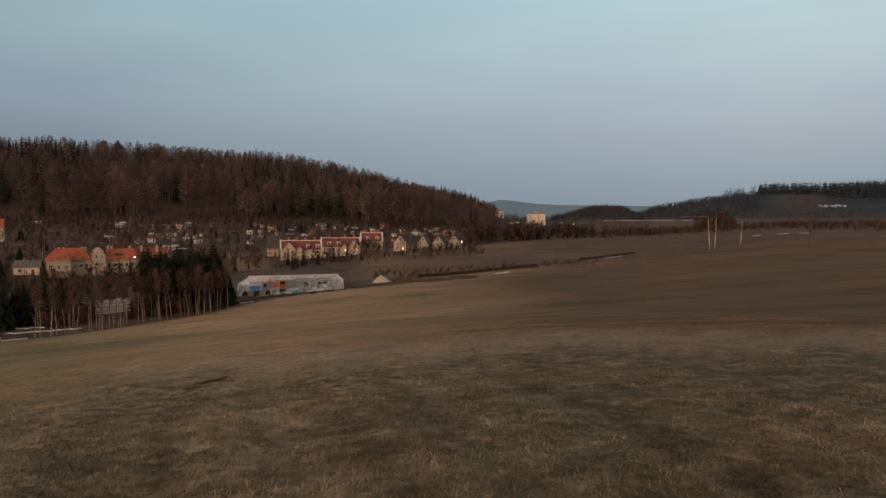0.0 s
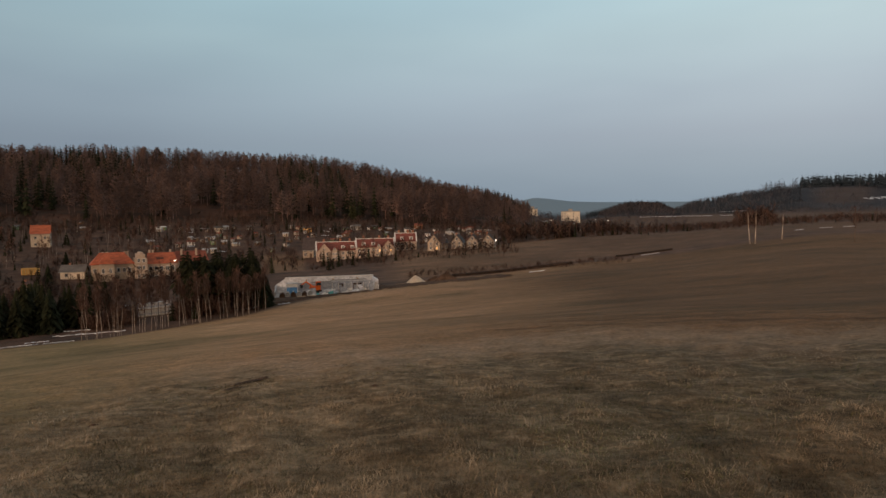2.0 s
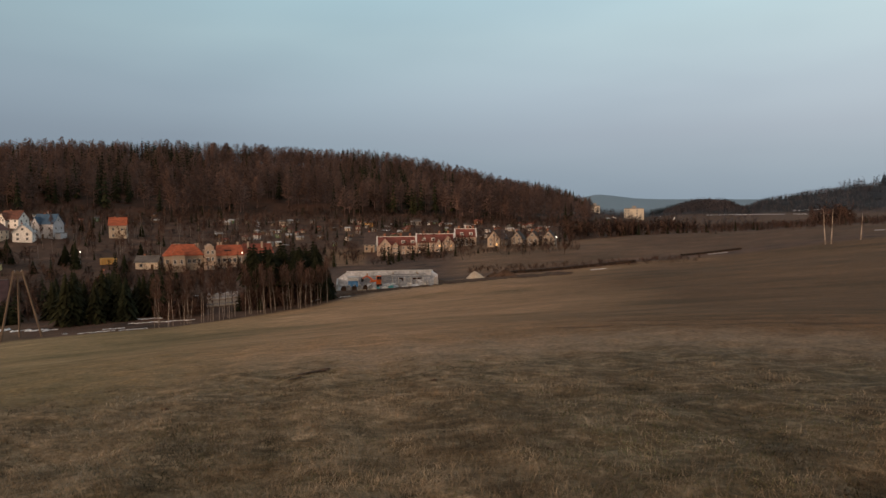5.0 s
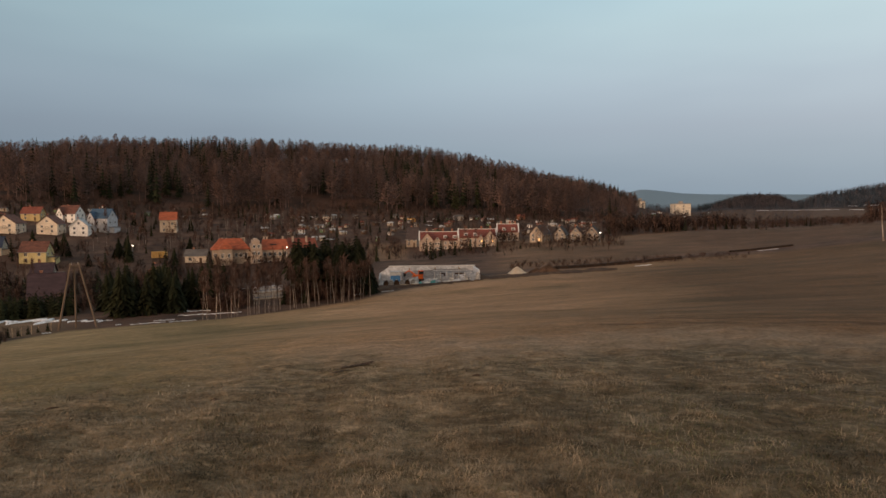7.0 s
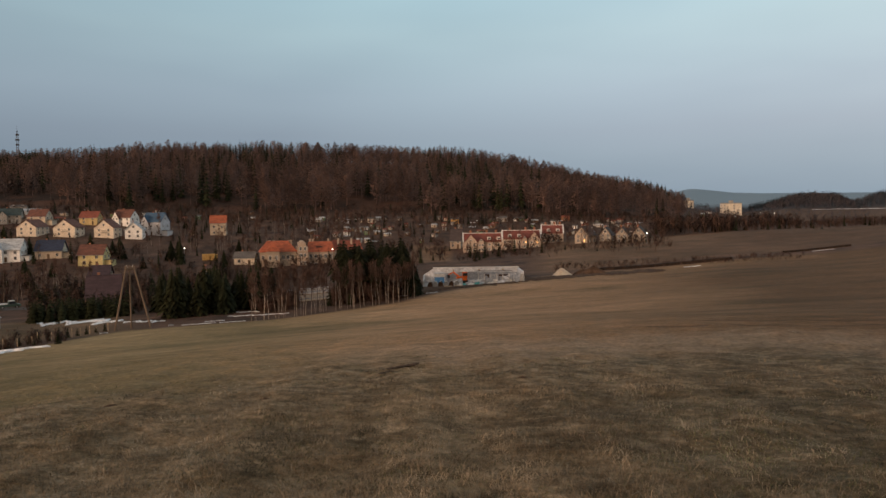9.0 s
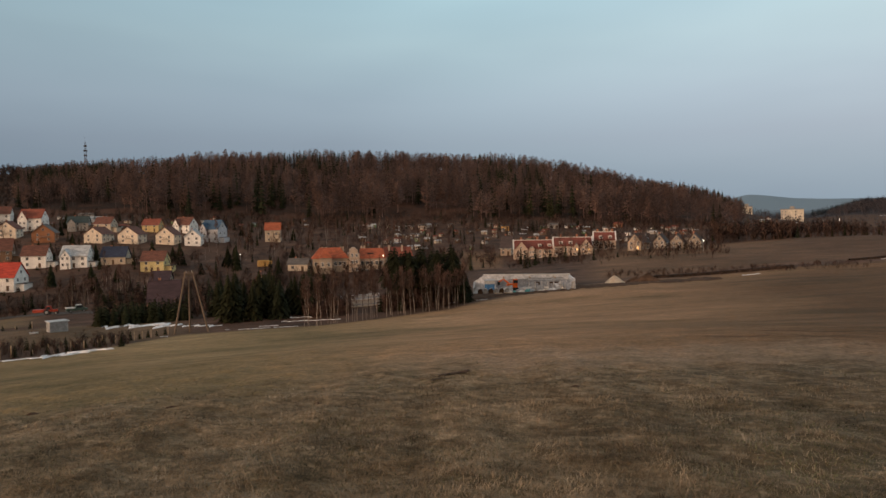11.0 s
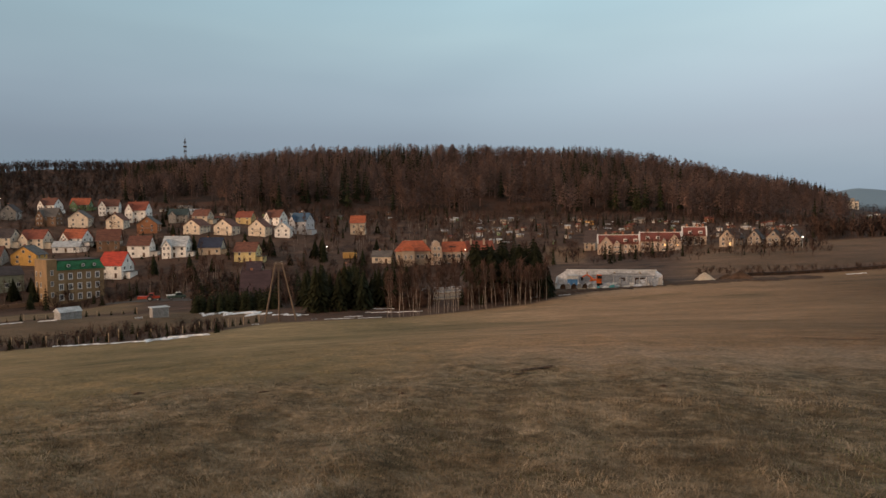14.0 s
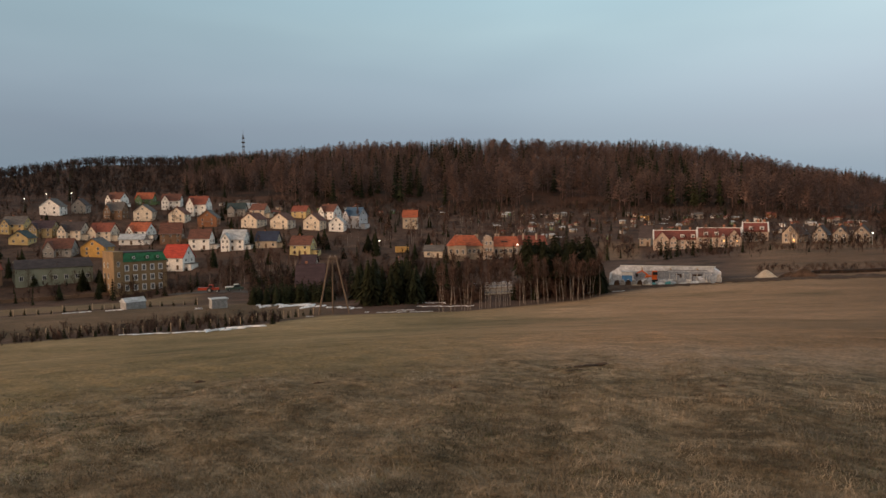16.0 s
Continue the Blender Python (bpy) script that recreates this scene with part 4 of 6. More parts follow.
def round_dormer(ob, x, y, z, roof):
    s = Shape()
    out = [(x + 0.75 * math.cos(a), z + 0.75 * math.sin(a)) for a in np.linspace(0, math.pi, 8)]
    s.prism([(x + 0.75, z - 0.7)] + out + [(x - 0.75, z - 0.7)], y - 0.7, y + 1.6)
    d = s.make("dormer", roof, ob)
    ring = [(x + 0.55 * math.cos(a), z + 0.55 * math.sin(a)) for a in np.linspace(0, math.tau, 10, endpoint=False)]
    Shape().prism(ring, y - 0.78, y - 0.71).make("window_frame", FRAME, d)
    Shape().prism([(x + (p - x) * 0.62, z + (q - z) * 0.62) for p, q in ring], y - 0.82, y - 0.785).make("pane", GLASS, d)


def ochre_block():
    ob = thing("ochre_building", -56.1, 259, 20, "ochre three-storey building with a green mansard roof and white windows", "building", sink=0.6)
    s = Shape().box(-5.2, 10.0, -5.5, 5.5, -2, 11.2)
    s.box(-5.3, 10.1, -5.6, 5.6, 10.9, 11.25)
    s.make("wall", OCHRE, ob)
    Shape().box(-8.2, -5.2, -6.6, 4.0, -2, 14.6).box(-8.35, -5.05, -6.75, 4.1, 14.6, 14.9).make("stair_tower", OCHRE, ob)
    roof = slab_roof(ob, -5.2, 10.3, -5.8, 5.8, 11.2, 14.2, (1.2, 1.4), R_GREEN)
    Shape().box(-4.2, 9.2, -4.5, 4.5, 14.2, 14.5).make("flat_top", R_DARK, roof)
    for x in (-1.4, 3.2, 6.8):
        round_dormer(ob, x, -5.2, 12.6, R_GREEN)
    for fl in range(3):
        for k in range(5):
            window(ob, -3.6 + k * 2.85, 1.2 + fl * 3.4, 1.5, 2.2, -5.5, t=0.3)
    for fl in range(3):
        window(ob, -6.7, 2.6 + fl * 3.6, 0.9, 1.7, -6.6)
        side = Matrix.Rotation(radians(-90), 4, "Z")
        for y in (-2.5, 1.2):
            window(ob, y, 2.0 + fl * 3.6, 1.1, 1.7, -8.2, side)


ochre_block()


def long_barn(az, r, turn, length, depth, eaves, ridge, wall, roof, label, n):
    ob = thing("long_building", az, r, turn, label, "building", sink=0.4)
    m = Matrix.Rotation(radians(90), 4, "Z")
    Shape().prism([(-depth / 2, -2), (depth / 2, -2), (depth / 2, eaves), (0, ridge), (-depth / 2, eaves)], -length / 2, length / 2, m).make("wall", wall, ob)
    slab_roof(ob, -length / 2 - 0.4, length / 2 + 0.4, -depth / 2 - 0.4, depth / 2 + 0.4, eaves - 0.05, ridge + 0.25, (0.6, depth / 2 - 0.1), roof)
    for k in range(n):
        window(ob, -length / 2 + (k + 0.5) * length / n, 1.4, 1.3, 1.6, -depth / 2)
    return ob


long_barn(-61.4, 278, 8, 24, 10, 5.6, 8.2, plaster("sage", (0.26, 0.27, 0.20)), R_DARK, "long grey-green workshop with a low dark roof", 7)
long_barn(-66.3, 276, 14, 15, 9, 6.0, 9.8, BROWNW, R_RED, "dark brown building with a red roof", 4)


def boundary_wall():
    ob = thing("boundary_wall", -61.6, 252, 6, "long weathered brown masonry boundary wall", "wall", sink=0.3)
    for k in range(10):
        Shape().box(-17 + k * 3.4, -13.75 + k * 3.4, -0.18, 0.18, -2.5, 1.5 + 0.05 * (k % 3)).make("wall_panel", BROWNW, ob)
        Shape().box(-13.75 + k * 3.4, -13.4 + k * 3.4, -0.26, 0.26, -2.5, 1.8).make("pier", BROWNW, ob)


boundary_wall()


DULL, DULL2, R_WEATHERED = plaster("dull_beige", (0.40, 0.32, 0.25)), plaster("dull_sand", (0.43, 0.33, 0.255)), tiles("weathered_orange", (0.37, 0.095, 0.042))


def school():
    """Long old building with bright tile roofs: two wings, a stepped centre tower, a projecting end."""
    ob = thing("long_tiled_building", -27.2, 279, 4, "long beige old building with bright orange tiled roofs and chimneys", "building", sink=2.5)
    Shape().box(-17, -2.6, -5, 5, -2, 7.6).make("wall", DULL, ob)
    slab_roof(ob, -17.5, -2.4, -5.5, 5.5, 7.6, 11.8, (3.4, 5.2), R_WEATHERED)
    Shape().box(-14.4, -9.6, -8.0, -4.9, -2, 8.0).make("projecting_bay", DULL, ob)
    slab_roof(ob, -14.9, -9.1, -8.5, -3.5, 8.0, 10.8, (2.4, 2.2), R_WEATHERED, "bay_roof")
    s = Shape().box(-2.6, 1.6, -6.6, 5, -2, 9.4)
    s.box(-1.9, 0.9, -6.6, 4, 9.4, 11.0).box(-1.1, 0.1, -6.6, 3, 11.0, 11.7)
    s.make("stepped_tower", DULL2, ob)
    Shape().box(1.6, 12, -5, 5, -2, 7.2).make("wall", DULL2, ob)
    slab_roof(ob, 1.5, 12.5, -5.5, 5.5, 7.2, 11.2, (0.8, 5.2), R_WEATHERED)
    Shape().box(12, 24, -1, 7, -2, 7.6).make("wall", DULL, ob)
    slab_roof(ob, 11.8, 24.4, -1.5, 7.5, 7.6, 11.4, (0.8, 4.2), R_RED)
    Shape().box(5, 7.6, -3.3, -2.2, 8.6, 9.4).make("dormer", R_DARK, ob)
    for x in (-13, -11.5, -5.5, -4.6, 3.0, 4.2, 10.5, 14.5, 20):
        chimney(ob, x, 1.0, 9.6, 12.1 - 0.2 * (x < 0), 0.7, DULL2)
    for k in range(5):
        window(ob, 2.8 + k * 1.95, 4.6, 1.3, 1.7, -5)
        window(ob, 2.8 + k * 1.95, 1.2, 1.3, 1.7, -5)
    for x in (-15.8, -8, -6.2, -4.4):
        window(ob, x, 4.6, 1.2, 1.7, -5)
    for x in (-1.3, 0.4):
        for z in (2.2, 5.4, 8.0):
            window(ob, x, z, 1.0, 1.4, -6.6)
    for x in (-13.2, -10.8):
        window(ob, x, 4.6, 1.0, 1.7, -8.0)
    for k in range(4):
        window(ob, 13.6 + k * 2.8, 4.6, 1.2, 1.6, -1)


school()


def terrace_house(az, r, w, turn, wings, label, lit=False, roof=None):
    """A villa of the old row: stone-coloured walls, red tile roof, white-edged gables, dormers."""
    roof = roof or R_MAROON
    ob = thing("terrace_house", az, r, turn, label, "house", "old row of houses", 0.6)
    ob.scale = (1, 1, 0.74)
    m = Matrix.Rotation(radians(90), 4, "Z")
    Shape().prism([(-5, -2.5), (5, -2.5), (5, 6.4), (0.6, 10.6), (-0.6, 10.6), (-5, 6.4)], -w / 2, w / 2, m).make("wall", SANDY, ob)
    s = Shape()
    for sg in (-1, 1):
        p = [(-w / 2 + 0.3, sg * 5.4, 6.1), (w / 2 - 0.3, sg * 5.4, 6.1), (w / 2 - 0.3, sg * 0.3, 10.9), (-w / 2 + 0.3, sg * 0.3, 10.9)]
        s.add(p + [(x, y, z + 0.25) for x, y, z in p], [(0, 1, 2, 3), (7, 6, 5, 4), (0, 4, 5, 1), (1, 5, 6, 2), (2, 6, 7, 3), (3, 7, 4, 0)])
    s.make("roof", roof, ob)
    # white-capped parapets at both ends and along the ridge
    for x in (-w / 2, w / 2):
        q = Shape()
        for sg in (-1, 1):
            q.add([(x - 0.25, sg * 5.6, 6.0), (x + 0.25, sg * 5.6, 6.0), (x + 0.25, 0, 11.35), (x - 0.25, 0, 11.35), (x - 0.25, sg * 5.6, 6.6), (x + 0.25, sg * 5.6, 6.6), (x + 0.25, 0, 11.75), (x - 0.25, 0, 11.75)],
                  [(3, 2, 1, 0), (4, 5, 6, 7), (0, 1, 5, 4), (1, 2, 6, 5), (2, 3, 7, 6), (3, 0, 4, 7)])
        q.make("parapet", FRAME, ob)
    Shape().box(-w / 2 + 0.3, w / 2 - 0.3, -0.35, 0.35, 11.1, 11.4).make("ridge_cap", FRAME, ob)
    for x0, x1, top, e in wings:
        wing(ob, x0, x1, -6.4, -0.5, e, top, SANDY, roof, lit)
    used = [(a - 0.5, b + 0.5) for a, b, *_ in wings]
    for k in range(int(w / 2.1)):
        x = -w / 2 + 1.2 + k * 2.1
        if all(not a < x < b for a, b in used):
            for z in (0.8, 3.7):
                window(ob, x, z, 1.1, 1.7, -5, t=0.16)
            if k % 2:
                d = Shape().box(x - 0.8, x + 0.8, -4.4, -1.6, 7.0, 9.0).make("dormer", FRAME, ob)
                window(ob, x, 7.3, 1.3, 1.4, -4.4)
    for x in (-w * 0.3, w * 0.12, w * 0.36):
        chimney(ob, x, 1.5, 9.5, 12.9, 0.8)
    return ob


terrace_house(-12.0, 306, 17.5, 3, ((-8.2, -2.6, 10.6, 6.2), (-2.2, 0.6, 8.2, 6.2)), "sand-coloured gabled row house with red roof and white edges")
terrace_house(-8.7, 304, 17, 3, ((2.8, 8.2, 10.4, 6.0), (0.4, 2.2, 8.4, 6.4)), "sand-coloured row house with a broad end gable", lit=True)
terrace_house(-6.1, 318, 10, 2, (), "row house with a tall red roof and chimneys")
DIMBEIGE = plaster("dim_beige", (0.29, 0.24, 0.195))
house(-3.35, 300, 7, 6.5, 4.2, 7.6, -28, DULL, R_DARK, "cream house with a lit gable window", GABLE, lit=90, group="old row of houses", sink=0.6)
house(-1.6, 300, 5, 5, 3.6, 6.6, -15, DIMBEIGE, R_DARK, "small beige gable house", GABLE, group="old row of houses", sink=0.6)
house(-0.3, 292, 5, 5, 4.2, 7.0, -12, DIMBEIGE, R_DARK, "sand-coloured gable house with a dark roof", GABLE, group="old row of houses", sink=1.0)
house(1.0, 292, 5, 5, 4.2, 7.0, -8, DIMBEIGE, R_DARK, "pale gable house with two gable windows", GABLE, group="old row of houses", sink=1.0)
house(0.35, 296, 7, 5, 3.2, 6.2, 0, DIMBEIGE, R_DARK, "linking house with a dark roof and dormer", group="old row of houses", dormer=1, sink=1.0)
house(-14.15, 318, 5, 7, 4.0, 9.0, 10, DULL, R_DARK, "house with a steep dark roof beside the row", group="old row of houses")


def apartment_block(az, r, w, d, storeys, turn, label, cols, lift=0.0):
    ob = thing("apartment_block", az, r, turn, label, "apartment block", "apartment blocks", 7.5)
    h = storeys * 2.85 + 1.2 + lift
    Shape().box(-w / 2, w / 2, -d / 2, d / 2, -3, h).make("wall", PALE, ob)
    Shape().box(-w / 2 - 0.2, w / 2 + 0.2, -d / 2 - 0.2, d / 2 + 0.2, h, h + 0.7).make("parapet", GREYW, ob)
    Shape().box(-1.5, 1.5, -1.5, 1.5, h + 0.7, h + 3.0).make("lift_house", GREYW, ob)
    for fl in range(storeys):
        for k in range(cols):
            window(ob, -w / 2 + (k + 0.5) * w / cols, lift + 1.6 + fl * 2.85, 1.5, 1.4, -d / 2, bars=False)
        side = Matrix.Rotation(radians(-90), 4, "Z")
        for y in (-d * 0.25, d * 0.25):
            window(ob, y, lift + 1.6 + fl * 2.85, 1.5, 1.4, -w / 2, side, bars=False)


apartment_block(7.9, 690, 15, 12, 5, 28, "pale cream panel apartment block of several storeys", 1, 2.0)
apartment_block(4.75, 660, 8, 10, 5, 10, "beige panel apartment block behind the wood's end", 2, -2.0)


def cabin(az, r, w, d, h, turn, wall, roof, label, lit=False):
    ob = thing("garden_hut", az, r, turn, label, "garden hut", "allotment huts", 0.2)
    m = Matrix.Rotation(radians(90), 4, "Z")
    Shape().prism([(-d / 2, -0.8), (d / 2, -0.8), (d / 2, h), (0, h + d * 0.22), (-d / 2, h)], -w / 2, w / 2, m).make("wall", wall, ob)
    slab_roof(ob, -w / 2 - 0.25, w / 2 + 0.25, -d / 2 - 0.25, d / 2 + 0.25, h - 0.05, h + d * 0.22 + 0.16, (0.05, d / 2 + 0.2), roof)
    window(ob, -w * 0.2, 0.9, 0.8, 0.8, -d / 2, lit=lit, bars=False)
    Shape().box(w * 0.1, w * 0.1 + 0.8, -d / 2 - 0.05, -d / 2 + 0.03, 0, 1.9).make("door", WOODDOOR, ob)
    return ob


def allotments():
    walls, roofs = [WHITE, GREYW, BROWNW, BEIGE, GREYW, GREENW, WOODDOOR, BROWNW], [R_GREY, R_DARK, R_METAL, R_BROWN, R_GREY, R_RED, R_METAL]
    words = {id(WHITE): "white", id(GREYW): "grey", id(BROWNW): "brown", id(BEIGE): "beige", id(CREAM): "cream", id(GREENW): "green", id(WOODDOOR): "dark wooden"}
    g = random.Random(4)
    for az0, az1, r0, r1, n in ((-27, 1.5, 330, 425, 92), (-52, -30, 395, 450, 18), (2, 10, 420, 600, 8)):
        for _ in range(n):
            az = g.uniform(az0, az1)
            wl_, rf = g.choice(walls), g.choice(roofs)
            cabin(az, g.uniform(r0, r1), g.uniform(1.8, 3.6), g.uniform(1.8, 2.8), g.uniform(1.3, 2.0), g.uniform(-35, 35), wl_, rf, f"small {words[id(wl_)]} garden hut on the allotment slope")


allotments()
for az, r, wall, w in ((-14.3, 402, AMBER, 4.5), (-21.4, 408, CREAM, 4.5), (-10.2, 412, GREYW, 4.5), (-5.0, 425, RUST, 5), (-5.9, 398, WHITE, 4)):
    cabin(az, r, w, 3.6, 2.6, 12, wall, R_RED if wall is RUST else R_GREY, "larger garden house on the allotment slope", lit=wall is AMBER)
long_barn(-46.8, 428, 10, 9, 4, 2.2, 3.0, WHITE, R_METAL, "low pale shed with a metal roof on the upper slope", 2)
long_barn(-47.6, 445, -6, 8, 4, 2.2, 3.0, GREYW, R_GREY, "low grey shed on the upper slope", 2)


# ---------------------------------------------------------------- trees between the houses
def clear_of_fronts(az, r):
    """True where nothing stands close before a house."""
    ok = np.ones(len(az), bool)
    for a, q in YARDS:
        ok &= ~((np.abs(az - a) < 1.15) & (r < q + 3) & (r > q - 34))
    return ok


def valley_thicket():
    brush = shapes_of(bare_shape, 6, 0, 9, limbs=8, spread=0.42, low=0.05, twigs=3) + shapes_of(spruce_shape, 3, 1, 10)
    az, r, p = scatter(2900, -75, 3, 235, 455, clear_of_fronts)
    slot = np.where(rng.random(len(r)) < 0.16, rng.integers(6, 9, len(r)), rng.integers(0, 6, len(r)))
    plant("garden_trees", brush, p, 1.5 + 7.0 * rng.random(len(r)) ** 1.5, [TWIGS, SPRUCE], "leafless garden trees, shrubs and small spruces between the houses", "trees", slot)


valley_thicket()


# ---------------------------------------------------------------- mast, street lamps, poles
DARKSTEEL = surface("dark_mast_steel", (0.07, 0.065, 0.068), None, 0.6, 2.0, 12.0, 0.1)


def mast():
    ob = thing("radio_mast", -47.5, 960, 0, "thin steel radio mast with antenna platforms on the hill", "mast", sink=1.0)
    n, h = 9, 42.0
    for k in range(4):
        sx, sy = (-1, 1)[k % 2], (-1, 1)[k // 2]
        Shape().tube((sx * 1.7, sy * 1.7, 0), (sx * 0.7, sy * 0.7, h), 0.34, 0.22, 4).make("leg", DARKSTEEL, ob)
    for k in range(n):
        z0, z1 = h * k / n, h * (k + 1) / n
        a, b = 1.7 - 1.0 * k / n, 1.7 - 1.0 * (k + 1) / n
        s = Shape()
        for i in range(4):
            c = [(-1, -1), (1, -1), (1, 1), (-1, 1)]
            p, q = c[i], c[(i + 1) % 4]
            s.tube((p[0] * a, p[1] * a, z0), (q[0] * b, q[1] * b, z1), 0.14, 0.14, 3)
        s.make("bracing", DARKSTEEL, ob)
    for z, w in ((24, 1.9), (30, 2.2), (36, 1.7)):
        Shape().box(-w, w, -w, w, z, z + 1.6).make("antenna_drum", DARKSTEEL, ob)
    Shape().tube((0, 0, h), (0, 0, h + 6), 0.12, 0.06, 5).make("aerial", DARKSTEEL, ob)


mast()
long_barn(-47.8, 900, 0, 15, 8, 4.5, 6.0, GREYW, R_METAL, "pale low building below the mast", 3)
LAMP_GLOW = surface("street_lamp_glow", (1, 1, 1), None, 0.4, 1.0, 5.0, 0.0, glow=(1.0, 0.86, 0.66, 8.0))


def street_lamp(az, r, h):
    ob = thing("street_lamp", az, r, 0, "lit street lamp on a grey pole", "street lamp", "street lamps")
    Shape().tube((0, 0, -0.3), (0, 0, h), 0.09, 0.06, 6).make("pole", STEEL, ob)
    Shape().tube((0, 0, h), (0, -1.0, h + 0.25), 0.05, 0.04, 5).make("arm", STEEL, ob)
    Shape().box(-0.2, 0.2, -1.5, -0.85, h + 0.15, h + 0.36).make("head", STEEL, ob)
    Shape().box(-0.2, 0.2, -1.5, -1.05, h - 0.06, h + 0.13).make("lamp", LAMP_GLOW, ob)


for az, r, h in ((-63.0, 440, 7), (-60.0, 470, 8), (-61.6, 460, 8), (-36.5, 285, 6), (1.6, 275, 4), (10.0, 560, 8), (11.0, 560, 8), (-24.75, 262, 7)):
    street_lamp(az, r, h)


def trestle_pole():
    """Old power-line support of three leaning timber poles joined at the top."""
    ob = thing("timber_trestle_pole", -40.55, 121, 0, "weathered three-legged timber power-line pole in dry grass", "utility pole", sink=0.3)
    top = Vector((0.05, 0, 10.8))
    for x, y, r in ((-2.5, -0.6, 0.19), (0.0, 1.2, 0.17), (3.0, -0.8, 0.18)):
        Shape().tube((x, y, 0), top + Vector((x * 0.19, 0, 0)), r, r * 0.72, 8).make("leg", OLDPOLE, ob)
    Shape().box(-0.75, 0.85, -0.14, 0.14, 10.35, 10.55).make("crossbar", OLDPOLE, ob)
    Shape().box(-0.5, 0.6, -0.2, 0.2, 10.0, 10.3).make("joint_plate", BARK, ob)
    for x in (-0.35, 0.55):
        Shape().tube((x, 0, 10.55), (x, 0, 10.85), 0.07, 0.05, 6).make("insulator", FRAME, ob)


trestle_pole()


# ---------------------------------------------------------------- single trees
def bent_trunk(s, h, r0, g, lean=0.03, parts=5, sides=6):
    a = Vector((0, 0, -0.4))
    pts = [a]
    dx, dy = g.uniform(-lean, lean), g.uniform(-lean, lean)
    for k in range(1, parts + 1):
        f = k / parts
        pts.append(Vector((dx * f * h + g.uniform(-0.008, 0.008) * h, dy * f * h + g.uniform(-0.008, 0.008) * h, f * h)))
    for k in range(parts):
        s.tube(pts[k], pts[k + 1], r0 * (1 - 0.86 * k / parts), r0 * (1 - 0.86 * (k + 1) / parts), sides)
    return pts


def tree_template(kind, g, az, r):
    birch = kind == "birch_tree"
    label = {"birch_tree": "slender leafless birch with a pale trunk", "spruce_tree": "dark green spruce with dense drooping boughs", "pine_tree": "tall pine with a dense dark crown on a bare trunk",
             "bare_tree": "leafless broad-leaved tree with a dark trunk"}[kind]
    h = g.uniform(8.6, 10.2) if birch else g.uniform(9.5, 13) if kind in ("spruce_tree", "pine_tree") else g.uniform(6, 9)
    ob = thing(kind, az, r, 0, label, "tree", {"birch_tree": "birch stand", "spruce_tree": "spruces", "pine_tree": "pines", "bare_tree": "bare trees"}[kind])
    s = Shape()
    pts = bent_trunk(s, h * 0.97, 0.05 if birch else 0.16, g, 0.10 if birch else 0.03)
    s.make("trunk", BIRCH if birch else BARK, ob, smooth=True)
    gg = np.random.default_rng(g.randrange(10**6))
    if kind == "spruce_tree":
        v, f = spruce_shape(gg, 16, gg.uniform(0.27, 0.36))
        v = v * (h, h, h)
    elif kind == "pine_tree":
        v, f = spruce_shape(gg, 11, gg.uniform(0.36, 0.46))
        v = v * (h * 0.62, h * 0.62, h * 0.55) + (pts[3].x, pts[3].y, h * 0.46)
    else:
        t = []
        for k in range(34 if birch else 26):
            fz = gg.uniform(0.55 if birch else 0.22, 0.98)
            base = np.array((*pts[min(4, int(fz * 5))].xy, fz * h))
            base[:2] += (np.array(pts[min(5, int(fz * 5) + 1)].xy) - base[:2]) * (fz * 5 % 1)
            a = gg.uniform(0, math.tau)
            reach = h * (0.11 if birch else 0.24) * (1.15 - fz) * gg.uniform(0.5, 1.3) + 0.25
            tip = base + (reach * math.cos(a), reach * math.sin(a), reach * gg.uniform(0.5, 1.5))
            spray(t, base, tip, 0.035)
            for _ in range(5):
                q = base + (tip - base) * gg.uniform(0.3, 1.0)
                spray(t, q, q + gg.normal(0, 0.42, 3) + (0, 0, 0.3), 0.05)
        v, f = tri_list(t)
    crown = mesh_object("crown", v, f, SPRUCE if kind in ("spruce_tree", "pine_tree") else BIRCHTWIGS if birch else TWIGS, ob)
    tint_layer(crown, np.tile(tree_tone(gg), (len(v), 1)))
    return ob


def set_out(kind, seed, spots, kinds=5, lo=0.8, hi=1.15):
    """A few trees built, the others copied from them at their own size and turn."""
    g = random.Random(seed)
    made, mid = [], (lo + hi) / 2
    for k, (az, r) in enumerate(spots):
        if k < kinds:
            ob = tree_template(kind, g, az, r)
            ob.scale = (mid, mid, mid)
            made.append(ob)
        else:
            src, p, sc = made[k % kinds], polar(az, r), g.uniform(lo, hi) / mid
            copy_thing(src, pose(p.x, p.y, p.z - 0.05, 0, 0, g.uniform(0, 360)) @ Matrix.Diagonal((sc, sc, sc, 1)))


g0 = random.Random(21)
front = [(az + g0.uniform(-0.22, 0.22), np.interp(az, [-34.5, -29.6, -18.4], [112, 113, 126]) + abs(g0.gauss(0, 3.0))) for az in (-31.3 + 13.0 * (k + g0.uniform(-2.0, 2.0)) / 54 for k in range(54))]
front += [(-14.9 - 3.2 + g0.uniform(-0.4, 0.4), 128 + g0.uniform(0, 5)) for _ in range(4)]
set_out("birch_tree", 5, front, 6, 0.66, 0.98)
spots = [(g0.uniform(-24.2, -18.6), g0.uniform(134, 150)) for _ in range(66)]
set_out("pine_tree", 7, spots, 5, 0.78, 1.1)
spots = [(g0.uniform(-38.6, -33.0), g0.uniform(132, 168)) for _ in range(34)] + [(-18.2, 138), (-18.0, 140), (-17.7, 141)] + [(g0.uniform(-34.5, -29.8), g0.uniform(136, 162)) for _ in range(26)]
